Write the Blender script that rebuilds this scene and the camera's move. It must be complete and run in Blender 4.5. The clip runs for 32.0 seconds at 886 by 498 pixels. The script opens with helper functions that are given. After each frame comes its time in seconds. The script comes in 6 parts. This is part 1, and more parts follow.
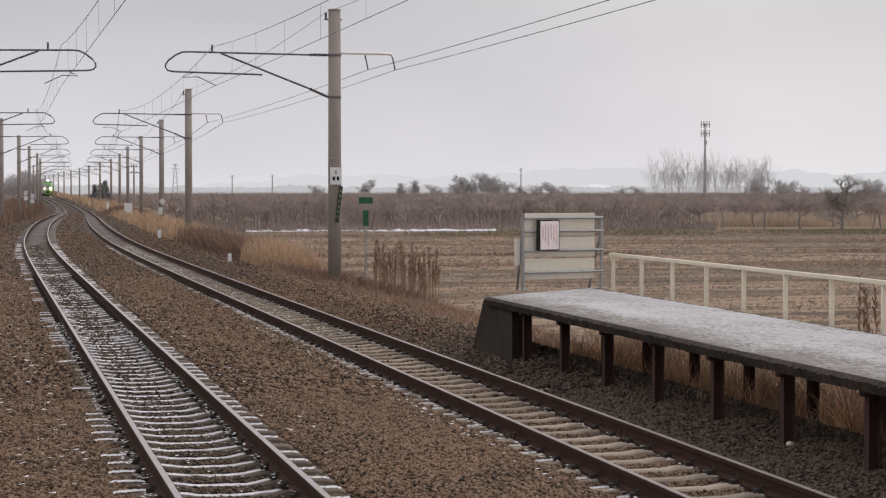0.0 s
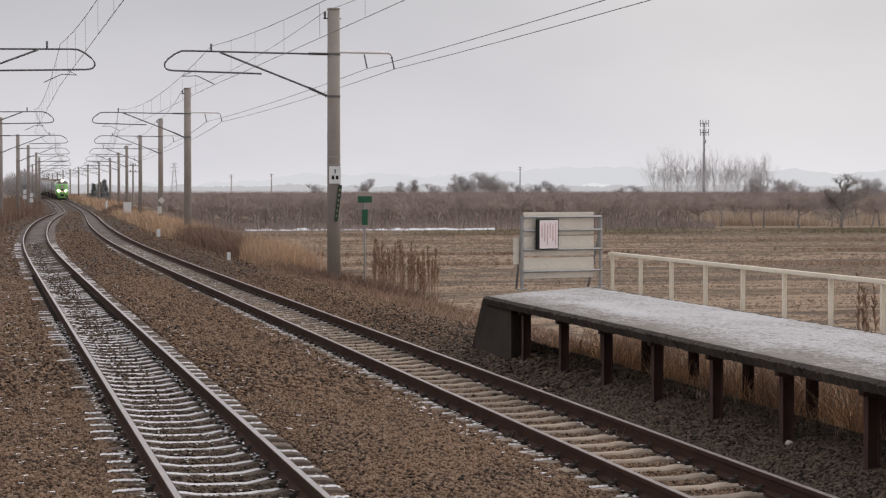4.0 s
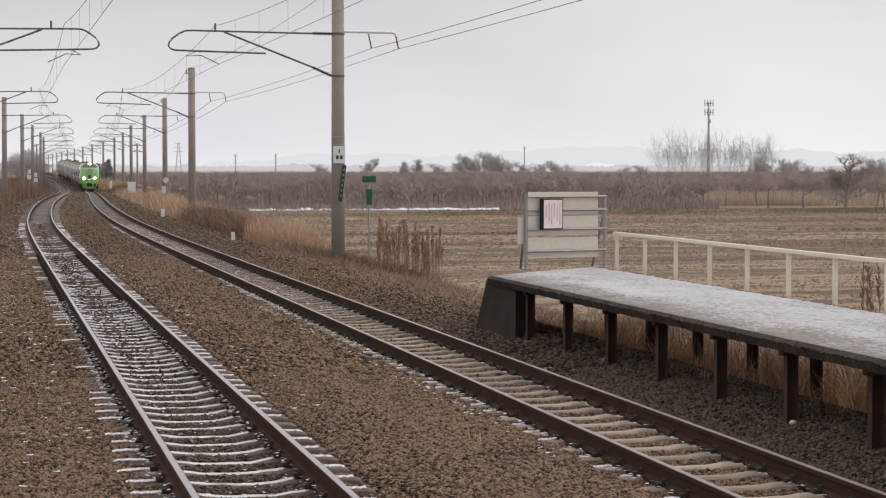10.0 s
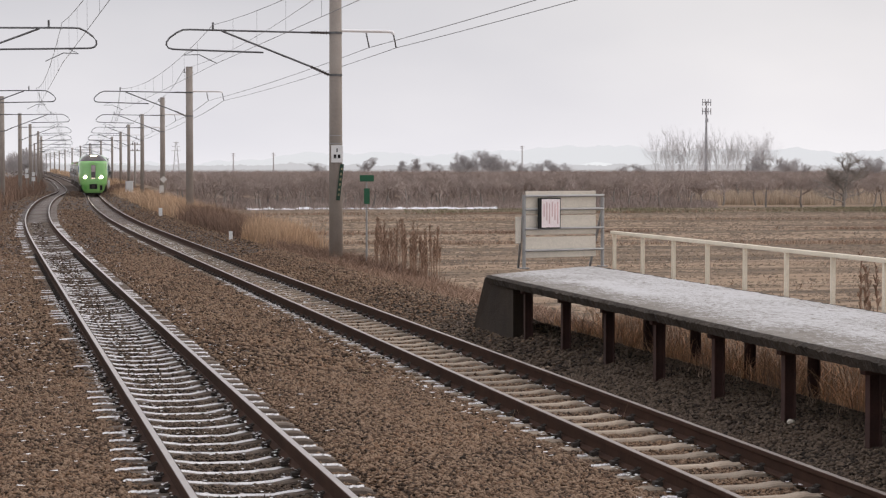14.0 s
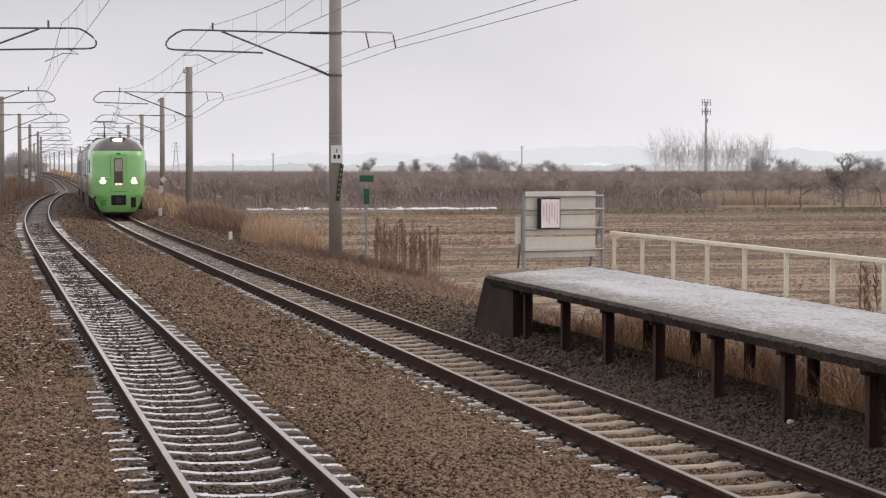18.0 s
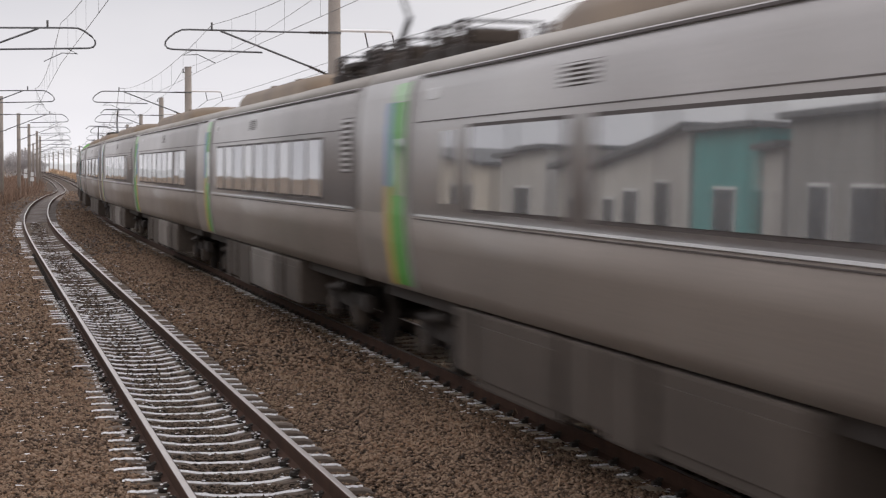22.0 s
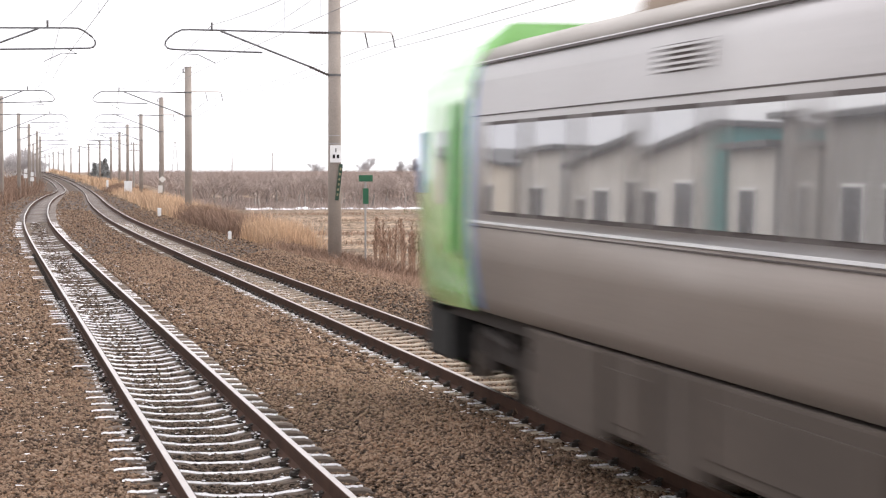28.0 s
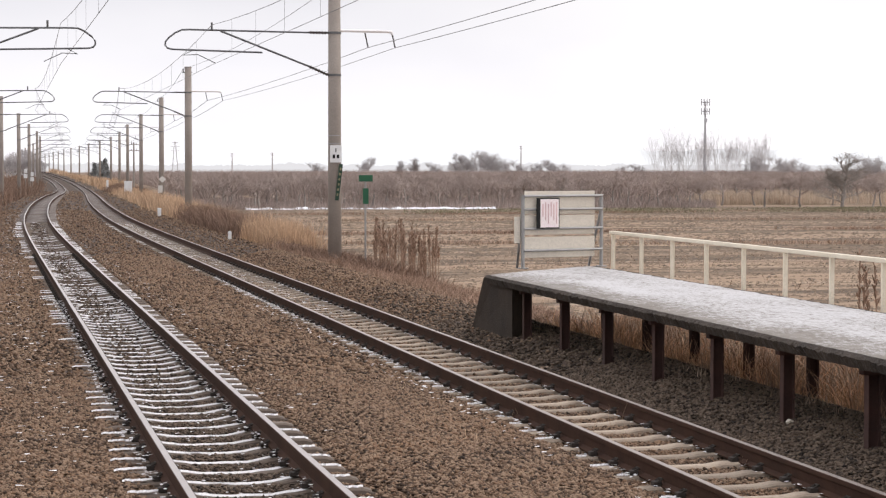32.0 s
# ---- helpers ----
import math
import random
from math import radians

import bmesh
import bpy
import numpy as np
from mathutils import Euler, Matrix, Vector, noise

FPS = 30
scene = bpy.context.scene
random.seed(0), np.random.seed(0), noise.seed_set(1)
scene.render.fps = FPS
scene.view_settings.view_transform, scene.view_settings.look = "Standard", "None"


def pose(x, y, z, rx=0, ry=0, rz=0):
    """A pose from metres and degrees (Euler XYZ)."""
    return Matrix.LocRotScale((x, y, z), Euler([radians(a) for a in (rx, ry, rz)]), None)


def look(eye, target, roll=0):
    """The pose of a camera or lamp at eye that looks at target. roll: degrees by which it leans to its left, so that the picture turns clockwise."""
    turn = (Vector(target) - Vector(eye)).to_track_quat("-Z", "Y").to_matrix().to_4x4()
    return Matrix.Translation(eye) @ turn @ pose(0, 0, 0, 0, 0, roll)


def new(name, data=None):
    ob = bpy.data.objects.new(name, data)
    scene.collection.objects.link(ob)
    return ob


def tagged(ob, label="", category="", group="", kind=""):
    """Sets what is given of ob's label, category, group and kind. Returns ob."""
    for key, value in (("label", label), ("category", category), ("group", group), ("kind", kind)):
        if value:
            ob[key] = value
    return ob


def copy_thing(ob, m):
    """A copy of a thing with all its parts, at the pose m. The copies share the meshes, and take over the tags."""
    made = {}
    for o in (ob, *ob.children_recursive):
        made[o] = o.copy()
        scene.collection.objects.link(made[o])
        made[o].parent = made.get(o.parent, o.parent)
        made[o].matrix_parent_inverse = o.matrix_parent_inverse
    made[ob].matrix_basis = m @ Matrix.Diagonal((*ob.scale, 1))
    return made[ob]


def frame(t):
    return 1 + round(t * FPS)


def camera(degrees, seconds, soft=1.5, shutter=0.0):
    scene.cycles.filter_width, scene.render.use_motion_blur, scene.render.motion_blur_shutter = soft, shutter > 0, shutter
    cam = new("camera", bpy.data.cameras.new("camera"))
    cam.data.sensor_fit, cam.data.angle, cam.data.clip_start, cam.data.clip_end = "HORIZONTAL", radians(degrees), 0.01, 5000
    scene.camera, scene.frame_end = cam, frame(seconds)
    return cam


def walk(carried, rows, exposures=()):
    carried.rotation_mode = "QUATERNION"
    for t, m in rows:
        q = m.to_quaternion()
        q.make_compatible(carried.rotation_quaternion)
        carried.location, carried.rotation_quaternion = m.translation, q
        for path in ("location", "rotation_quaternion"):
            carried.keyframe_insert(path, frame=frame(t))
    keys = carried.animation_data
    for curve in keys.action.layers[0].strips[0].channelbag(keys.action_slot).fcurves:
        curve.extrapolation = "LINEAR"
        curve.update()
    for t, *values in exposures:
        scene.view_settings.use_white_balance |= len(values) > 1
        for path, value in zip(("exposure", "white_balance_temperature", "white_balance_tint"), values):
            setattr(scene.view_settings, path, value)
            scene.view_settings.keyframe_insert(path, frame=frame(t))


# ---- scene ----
# ---- camera: on a tripod beside the line, tilted down a little after six seconds ----
YAW, PITCH, EYE_Z, LENS = 12.363, 2.229, 2.37, 3700.0
cam = camera(23.94, 32.0, soft=1.25, shutter=0.85)
# seconds, sideways and upward nudge of the tripod head in 1/3700 rad
NUDGES = [(0, 0, 39), (1, -1, 38.5), (2, 0, 38.5), (3, 0, 38), (3.5, -1, 37.5), (5.5, -2, 37), (6, 0, 36), (6.1, 0, 36),
          (6.2, 0.5, 33), (6.3, 1, 27), (6.4, 1.5, 6), (6.5, 2, -15), (7, 3, -14.5), (7.5, 4.5, -12), (8, 4.5, -7.5),
          (8.5, 5, -5), (9, 6, -3), (9.5, 6.5, 1.5), (10, 6, 1.5), (10.5, 3.5, 0), (11, 2, 0), (12, 2, 0), (14, 2, 0),
          (16.5, 1.5, 0), (18, 1.5, 0.5), (18.5, 0.8, 1), (19, 0.5, 2), (20, 0.5, 3.5), (21, 0.3, 3), (21.5, -0.5, 1),
          (22, 0, 0), (32, 0, 0)]


def aim(dx, dy):
    return pose(0, 0, EYE_Z, 90 - PITCH + math.degrees(dy / LENS), 0, -YAW + math.degrees(dx / LENS))


EXPOSURES = [(0, -0.12), (6.2, -0.12), (6.8, 0.02), (21, 0.08), (21.5, 0.05), (22.2, 0.3), (23, 0.55), (24.5, 0.82), (27.5, 1.05), (28.8, 1.02), (30, 0.8), (32, 0.48)]
walk(cam, [(t, aim(dx, dy)) for t, dx, dy in NUDGES], EXPOSURES)

# ---- world: overcast winter sky with a wide weak sun ----
world = bpy.data.worlds.new("overcast")
scene.world = world
world.use_nodes = True
wn, wl = world.node_tree.nodes, world.node_tree.links
wn.clear()
w_out = wn.new("ShaderNodeOutputWorld")
w_bg = wn.new("ShaderNodeBackground")
w_sky = wn.new("ShaderNodeTexSky")
w_sky.sky_type, w_sky.sun_disc = "NISHITA", False
w_sky.sun_elevation, w_sky.sun_rotation = radians(28), radians(70)
w_sky.air_density, w_sky.dust_density = 1.0, 4.0
w_co = wn.new("ShaderNodeTexCoord")
w_map = wn.new("ShaderNodeMapping")
w_map.inputs["Scale"].default_value = (1.0, 1.0, 2.6)
w_noise = wn.new("ShaderNodeTexNoise")
w_noise.inputs["Scale"].default_value, w_noise.inputs["Detail"].default_value = 2.3, 5
w_noise.inputs["Roughness"].default_value = 0.45
w_ramp = wn.new("ShaderNodeValToRGB")
w_ramp.color_ramp.elements[0].position, w_ramp.color_ramp.elements[0].color = 0.32, (6.0, 5.95, 6.45, 1)
w_ramp.color_ramp.elements[1].position, w_ramp.color_ramp.elements[1].color = 0.66, (8.5, 8.25, 8.4, 1)
w_mix = wn.new("ShaderNodeMix")
w_mix.data_type = "RGBA"
w_mix.inputs["Factor"].default_value = 0.9
wl.new(w_co.outputs["Generated"], w_map.inputs["Vector"])
wl.new(w_map.outputs["Vector"], w_noise.inputs["Vector"])
wl.new(w_noise.outputs["Fac"], w_ramp.inputs["Fac"])
wl.new(w_sky.outputs["Color"], w_mix.inputs["A"])
wl.new(w_ramp.outputs["Color"], w_mix.inputs["B"])
wl.new(w_mix.outputs["Result"], w_bg.inputs["Color"])
# an overcast sky is brighter overhead, with a pale hazy band at the horizon
w_sep = wn.new("ShaderNodeSeparateXYZ")
w_up = wn.new("ShaderNodeValToRGB")
w_up.color_ramp.elements[0].position, w_up.color_ramp.elements[0].color = 0.0, (0.128, 0.128, 0.128, 1)
w_up.color_ramp.elements[1].position, w_up.color_ramp.elements[1].color = 0.7, (0.14, 0.14, 0.14, 1)
w_mid = w_up.color_ramp.elements.new(0.085)
w_mid.color = (0.097, 0.097, 0.097, 1)
wl.new(w_co.outputs["Generated"], w_sep.inputs["Vector"])
wl.new(w_sep.outputs["Z"], w_up.inputs["Fac"])
wl.new(w_up.outputs["Color"], w_bg.inputs["Strength"])
wl.new(w_bg.outputs["Background"], w_out.inputs["Surface"])

sun = new("sun", bpy.data.lights.new("sun", "SUN"))
sun.data.energy, sun.data.angle, sun.data.color = 0.8, radians(40), (1.0, 0.94, 0.86)
sun.matrix_world = look((60, 25, 45), (0, 25, 0))
# ---- materials ----
def material(name, base, alt=None, rough=0.8, metal=0.0, scale=6.0, fine=60.0, amount=0.6, bump=0.2, depth=0.01, island=0.0, perobj=0.0, third=None, third_at=0.62, spec=0.4, stretch=None, speck=None):
    """base and alt mix by coarse noise, fine noise adds grain, speck colours two pieces in five, third (snow, stains) sits in the peaks of a middle noise."""
    m = bpy.data.materials.new(name)
    m.use_nodes = True
    n, l = m.node_tree.nodes, m.node_tree.links
    b = n["Principled BSDF"]
    b.inputs["Roughness"].default_value, b.inputs["Metallic"].default_value = rough, metal
    b.inputs["Specular IOR Level"].default_value = spec
    co = n.new("ShaderNodeTexCoord")
    n1, n2 = n.new("ShaderNodeTexNoise"), n.new("ShaderNodeTexNoise")
    n1.inputs["Scale"].default_value, n1.inputs["Detail"].default_value = scale, 5
    n2.inputs["Scale"].default_value, n2.inputs["Detail"].default_value = fine, 3
    where = co.outputs["Object"]
    if stretch:
        mp = n.new("ShaderNodeMapping")
        mp.inputs["Scale"].default_value = stretch
        l.new(where, mp.inputs["Vector"])
        where = mp.outputs["Vector"]
    for q in (n1, n2):
        l.new(where, q.inputs["Vector"])
    alt = alt or tuple(c * 0.7 for c in base)
    r = n.new("ShaderNodeValToRGB")
    r.color_ramp.elements[0].position, r.color_ramp.elements[0].color = 0.5 - amount / 4, (*base, 1)
    r.color_ramp.elements[1].position, r.color_ramp.elements[1].color = 0.5 + amount / 4, (*alt, 1)
    l.new(n1.outputs["Fac"], r.inputs["Fac"])
    hsv = n.new("ShaderNodeHueSaturation")
    l.new(r.outputs["Color"], hsv.inputs["Color"])
    # value: fine grain, and a shift of each piece
    add = n.new("ShaderNodeMath")
    add.operation = "MULTIPLY_ADD"
    l.new(n2.outputs["Fac"], add.inputs[0])
    add.inputs[1].default_value, add.inputs[2].default_value = 0.5, 0.75
    last = add
    if island or perobj:
        if island:
            src = n.new("ShaderNodeNewGeometry").outputs["Random Per Island"]
        else:
            src = n.new("ShaderNodeObjectInfo").outputs["Random"]
        k = n.new("ShaderNodeMath")
        k.operation = "MULTIPLY_ADD"
        l.new(src, k.inputs[0])
        amp = island or perobj
        k.inputs[1].default_value, k.inputs[2].default_value = 2 * amp, 1 - amp
        mu = n.new("ShaderNodeMath")
        mu.operation = "MULTIPLY"
        l.new(k.outputs[0], mu.inputs[0])
        l.new(add.outputs[0], mu.inputs[1])
        last = mu
    l.new(last.outputs[0], hsv.inputs["Value"])
    colour = hsv.outputs["Color"]
    if third:
        n3 = n.new("ShaderNodeTexNoise")
        n3.inputs["Scale"].default_value, n3.inputs["Detail"].default_value = scale * 3.1, 6
        n3.inputs["Roughness"].default_value = 0.7
        l.new(where, n3.inputs["Vector"])
        rr = n.new("ShaderNodeMapRange")
        rr.inputs["From Min"].default_value, rr.inputs["From Max"].default_value = third_at, third_at + 0.09
        l.new(n3.outputs["Fac"], rr.inputs["Value"])
        mx = n.new("ShaderNodeMix")
        mx.data_type = "RGBA"
        l.new(rr.outputs["Result"], mx.inputs["Factor"])
        l.new(colour, mx.inputs["A"])
        mx.inputs["B"].default_value = (*third, 1)
        colour = mx.outputs["Result"]
    if speck:
        pick = n.new("ShaderNodeMapRange")
        pick.inputs["From Min"].default_value, pick.inputs["From Max"].default_value = 0.58, 0.66
        l.new(n.new("ShaderNodeNewGeometry").outputs["Random Per Island"], pick.inputs["Value"])
        mx = n.new("ShaderNodeMix")
        mx.data_type = "RGBA"
        l.new(pick.outputs["Result"], mx.inputs["Factor"])
        l.new(colour, mx.inputs["A"])
        mx.inputs["B"].default_value = (*speck, 1)
        colour = mx.outputs["Result"]
    l.new(colour, b.inputs["Base Color"])
    if bump:
        bp = n.new("ShaderNodeBump")
        bp.inputs["Strength"].default_value, bp.inputs["Distance"].default_value = bump, depth
        l.new(n2.outputs["Fac"], bp.inputs["Height"])
        l.new(bp.outputs["Normal"], b.inputs["Normal"])
    return m


def glow(name, colour, strength):
    m = bpy.data.materials.new(name)
    m.use_nodes = True
    b = m.node_tree.nodes["Principled BSDF"]
    b.inputs["Base Color"].default_value = (*colour, 1)
    b.inputs["Emission Color"].default_value, b.inputs["Emission Strength"].default_value = (*colour, 1), strength
    return m


SNOW = (0.79, 0.77, 0.775)
M_BALLAST = material("ballast", (0.085, 0.055, 0.037), (0.052, 0.035, 0.025), 0.95, 0, 0.9, 6, 0.6, 1.0, 0.06)
M_STONE = material("ballast_stone", (0.235, 0.14, 0.084), (0.14, 0.088, 0.058), 0.92, 0, 0.7, 60, 0.7, 0.3, 0.01, island=0.85, speck=(0.25, 0.168, 0.112))
# darker ballast: paints the shade beside the platform, also fills the near gauge
M_STONE_DARK = material("shade_and_gauge_stone", (0.135, 0.094, 0.066), (0.08, 0.057, 0.042), 0.92, 0, 0.7, 60, 0.7, 0.3, 0.01, island=0.85, speck=(0.15, 0.11, 0.08))
M_GROUND = material("field_soil", (0.295, 0.206, 0.136), (0.105, 0.072, 0.047), 0.97, 0, 0.6, 9, 0.18, 0.2, 0.04, third=(0.38, 0.295, 0.215), third_at=0.57, stretch=(0.02, 0.9, 1))
M_RAIL = material("rusty_rail", (0.07, 0.036, 0.024), (0.044, 0.024, 0.017), 0.9, 0.0, 3, 40, 1, 0.3, 0.004, spec=0.15)
M_RAILHEAD = material("polished_rail_head", (0.52, 0.465, 0.435), (0.39, 0.34, 0.31), 0.28, 1.0, 2, 50, 1, 0.05, 0.002)
M_RAILHEAD_DULL = material("dull_brown_rail_head", (0.36, 0.3, 0.26), (0.27, 0.215, 0.185), 0.35, 0.8, 2, 50, 1, 0.05, 0.002)
M_SLEEPER = material("weathered_concrete_sleeper", (0.41, 0.335, 0.26), (0.27, 0.215, 0.165), 0.9, 0, 4, 50, 0.7, 0.5, 0.012, perobj=0.25, third=(0.16, 0.12, 0.09), third_at=0.6)
M_SLEEPER_GREY = material("grey_brown_sleeper", (0.27, 0.225, 0.18), (0.17, 0.138, 0.11), 0.9, 0, 3, 50, 1, 0.4, 0.008, perobj=0.3)
M_SLEEPER_DARK = material("dirty_concrete_sleeper", (0.2, 0.16, 0.13), (0.13, 0.1, 0.08), 0.9, 0, 3, 50, 1, 0.4, 0.008, perobj=0.15)
M_FARSLEEP = material("half_snowy_sleepers", (0.27, 0.24, 0.225), (0.14, 0.112, 0.095), 0.9, 0, 1.2, 30, 0.6, 0.3, 0.01)
M_SNOW = material("thin_snow", SNOW, (0.65, 0.635, 0.64), 0.85, 0, 5, 90, 1, 0.5, 0.01)
M_CLIP = material("dark_rail_clip", (0.05, 0.04, 0.034), None, 0.8, 0.2, 10, 60)
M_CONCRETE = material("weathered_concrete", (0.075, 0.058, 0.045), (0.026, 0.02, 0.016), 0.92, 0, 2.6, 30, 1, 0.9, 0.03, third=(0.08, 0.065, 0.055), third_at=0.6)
M_DARKCONC = material("dark_stained_concrete", (0.058, 0.041, 0.029), (0.026, 0.019, 0.014), 0.95, 0, 2, 30, 1, 0.6, 0.02)
M_RUST = material("rusted_brown_steel", (0.075, 0.036, 0.029), (0.04, 0.023, 0.02), 0.85, 0.1, 3, 40, 1, 0.4, 0.006, perobj=0.15)
M_CREAM = material("cream_painted_steel", (0.78, 0.7, 0.57), (0.68, 0.6, 0.47), 0.6, 0, 3, 60, 1, 0.1, 0.003, third=(0.3, 0.2, 0.12), third_at=0.72)
M_GALV = material("galvanised_tube", (0.42, 0.415, 0.41), (0.31, 0.305, 0.3), 0.5, 0.6, 5, 60, 1, 0.1, 0.002)
M_PANEL = material("beige_metal_panel", (0.72, 0.66, 0.57), (0.66, 0.6, 0.51), 0.65, 0, 2, 50, 1, 0.1, 0.003)
M_PAPER = material("pink_paper", (0.88, 0.79, 0.79), (0.85, 0.75, 0.75), 0.8, 0, 4, 60, 1, 0.0)
M_BAR_RED = material("red_print", (0.84, 0.58, 0.58), None, 0.8, 0, 4, 60)
M_BLACK = material("black_paint", (0.02, 0.02, 0.02), None, 0.7, 0, 4, 60, spec=0.2)
M_WHITE = material("white_paint", (0.78, 0.78, 0.78), (0.7, 0.7, 0.7), 0.6, 0, 4, 60, 1, 0.05)
M_POLE = material("concrete_pole", (0.34, 0.3, 0.265), (0.26, 0.225, 0.2), 0.9, 0, 1.2, 30, 1, 0.3, 0.006, third=(0.19, 0.16, 0.14), third_at=0.66)
M_STEEL = material("dull_grey_steel", (0.18, 0.18, 0.185), (0.12, 0.12, 0.125), 0.6, 0.5, 4, 60, 1, 0.1)
M_WIRE = material("dull_grey_wire", (0.3, 0.3, 0.31), None, 0.6, 0.4, 4, 60, 1, 0)
M_INSUL = material("brown_insulator", (0.06, 0.045, 0.04), None, 0.35, 0, 8, 60)
M_BRIGHT = material("white_enamelled_tube", (0.9, 0.88, 0.88), (0.84, 0.82, 0.82), 0.25, 0.0, 5, 60, 1, 0.03, 0.002, spec=0.8)
M_SIGNGREEN = material("green_enamel_sign", (0.02, 0.12, 0.06), (0.015, 0.09, 0.045), 0.5, 0, 4, 60, 1, 0.05)
M_PLATE = material("dark_green_plate", (0.02, 0.055, 0.035), (0.014, 0.04, 0.025), 0.6, 0, 6, 60, 1, 0.05)
M_GRASS_GOLD = material("golden_dry_grass", (0.57, 0.4, 0.265), (0.44, 0.3, 0.195), 0.9, 0, 2, 30, 1, 0, island=0.35)
M_GRASS_BROWN = material("brown_dry_grass", (0.44, 0.325, 0.24), (0.3, 0.215, 0.16), 0.9, 0, 2, 30, 1, 0, island=0.4)
M_GRASS_RUST = material("rust_brown_weed", (0.36, 0.24, 0.17), (0.24, 0.158, 0.115), 0.9, 0, 2, 30, 1, 0, island=0.4)
M_ORANGE = material("orange_brown_weed", (0.62, 0.38, 0.23), (0.44, 0.26, 0.155), 0.9, 0, 2, 30, 1, 0, island=0.45)
M_SCRAP = material("withered_leaf", (0.6, 0.43, 0.29), (0.4, 0.25, 0.155), 0.9, 0, 3, 30, 1, 0, island=0.6)
M_BARK = material("bare_grey_bark", (0.31, 0.275, 0.25), (0.21, 0.185, 0.165), 0.95, 0, 3, 30, 1, 0.4, 0.01, perobj=0.25)
# twig colour lifted paler to stand for haze over the orchard
M_TWIG = material("haze_paled_reddish_twigs", (0.42, 0.345, 0.31), (0.33, 0.265, 0.235), 0.95, 0, 2, 20, 1, 0, perobj=0.2)
# far trees, poles, pylon and mast: haze put into the colour as extra paleness
M_FARTREE = material("haze_paled_far_grey", (0.53, 0.5, 0.5), (0.44, 0.415, 0.42), 0.95, 0, 1, 10, 1, 0, perobj=0.15)
M_MAST = material("haze_paled_grey_steel", (0.5, 0.5, 0.52), None, 0.6, 0.2, 2, 20)
M_SILVER = material("silver_grey_train_paint", (0.46, 0.44, 0.435), (0.4, 0.38, 0.37), 0.34, 0.4, 0.6, 30, 1, 0.03, 0.002, spec=0.5)
# brown holds real dust and the ballast mirrored in the inward-leaning panel
M_SILVER_LOWER = material("dusty_reflection_brown_silver", (0.27, 0.23, 0.2), (0.195, 0.163, 0.14), 0.5, 0.25, 0.8, 30, 1, 0.05, 0.002, stretch=(1, 0.35, 1.5))
M_GREEN = material("bright_green_train_paint", (0.24, 0.55, 0.16), (0.22, 0.51, 0.145), 0.26, 0.0, 0.8, 30, 1, 0.02, 0.002, spec=0.8)
M_GREEN.node_tree.nodes["Principled BSDF"].inputs["Coat Weight"].default_value = 0.8
M_GREEN.node_tree.nodes["Principled BSDF"].inputs["Coat Roughness"].default_value = 0.08
M_DOORGREEN = material("deep_green_door_paint", (0.07, 0.33, 0.04), (0.06, 0.29, 0.035), 0.4, 0.0, 0.8, 30, 1, 0.02, 0.002)
M_YELLOW = material("yellow_door_stripe", (0.5, 0.33, 0.08), None, 0.45, 0, 1, 30)
M_BLUE = material("pale_blue_stripe", (0.2, 0.32, 0.55), None, 0.45, 0, 1, 30)
M_ROOF = material("dusty_roof", (0.46, 0.43, 0.4), (0.36, 0.33, 0.3), 0.8, 0, 0.7, 20, 1, 0.15, 0.005)
M_ROOFUNIT = material("tan_roof_unit", (0.23, 0.16, 0.1), (0.15, 0.105, 0.07), 0.55, 0.2, 0.8, 20, 1, 0.15, 0.005)
M_UNDER = material("brown_dusted_underframe", (0.095, 0.074, 0.06), (0.06, 0.047, 0.038), 0.9, 0.1, 0.9, 15, 1, 0.3, 0.01)
M_BOGIE = material("dark_dusty_bogie", (0.06, 0.05, 0.045), (0.04, 0.033, 0.03), 0.9, 0.2, 2, 20, 1, 0.3, 0.01)
M_BOXGREY = material("light_grey_equipment", (0.24, 0.21, 0.19), (0.15, 0.128, 0.112), 0.8, 0.1, 1.2, 20, 1, 0.15)
M_RUBBER = material("grey_gangway_rubber", (0.1, 0.085, 0.08), None, 0.85, 0, 2, 20)
M_GLASS = material("dark_train_glass", (0.2, 0.2, 0.205), (0.15, 0.15, 0.155), 0.03, 0.0, 1, 30, 1, 0, spec=1.0)
M_GLASS.node_tree.nodes["Principled BSDF"].inputs["IOR"].default_value = 2.5
M_MINT = material("mint_green_paint", (0.4, 0.62, 0.36), (0.36, 0.57, 0.33), 0.4, 0, 1, 30, 1, 0.02)
M_SHADE = material("pale_window_blind", (0.5, 0.43, 0.42), None, 0.7, 0, 2, 30)
M_LINE = material("white_trim", (0.75, 0.75, 0.75), None, 0.5, 0, 2, 30)
M_HEAD = glow("headlamp", (1.0, 0.84, 0.52), 600.0)
M_HEAD_SMALL = glow("small_lamp", (1.0, 0.9, 0.68), 2.2)
M_MARKER = glow("marker_lamp", (1.0, 0.86, 0.6), 0.75)
M_LENS = material("dull_lamp_lens", (0.35, 0.35, 0.36), (0.28, 0.28, 0.29), 0.12, 0.0, 6, 40, 1, 0, spec=0.7)
M_TEAL = material("teal_painted_wall", (0.08, 0.36, 0.35), (0.06, 0.3, 0.29), 0.6, 0, 1, 20)
M_HUT = material("grey_house_siding", (0.62, 0.6, 0.57), (0.52, 0.5, 0.47), 0.8, 0, 1, 20)
# hills give off their own hazy colour instead of taking light
M_HILL = glow("haze_glow_hills", (0.7, 0.705, 0.73), 1.0)
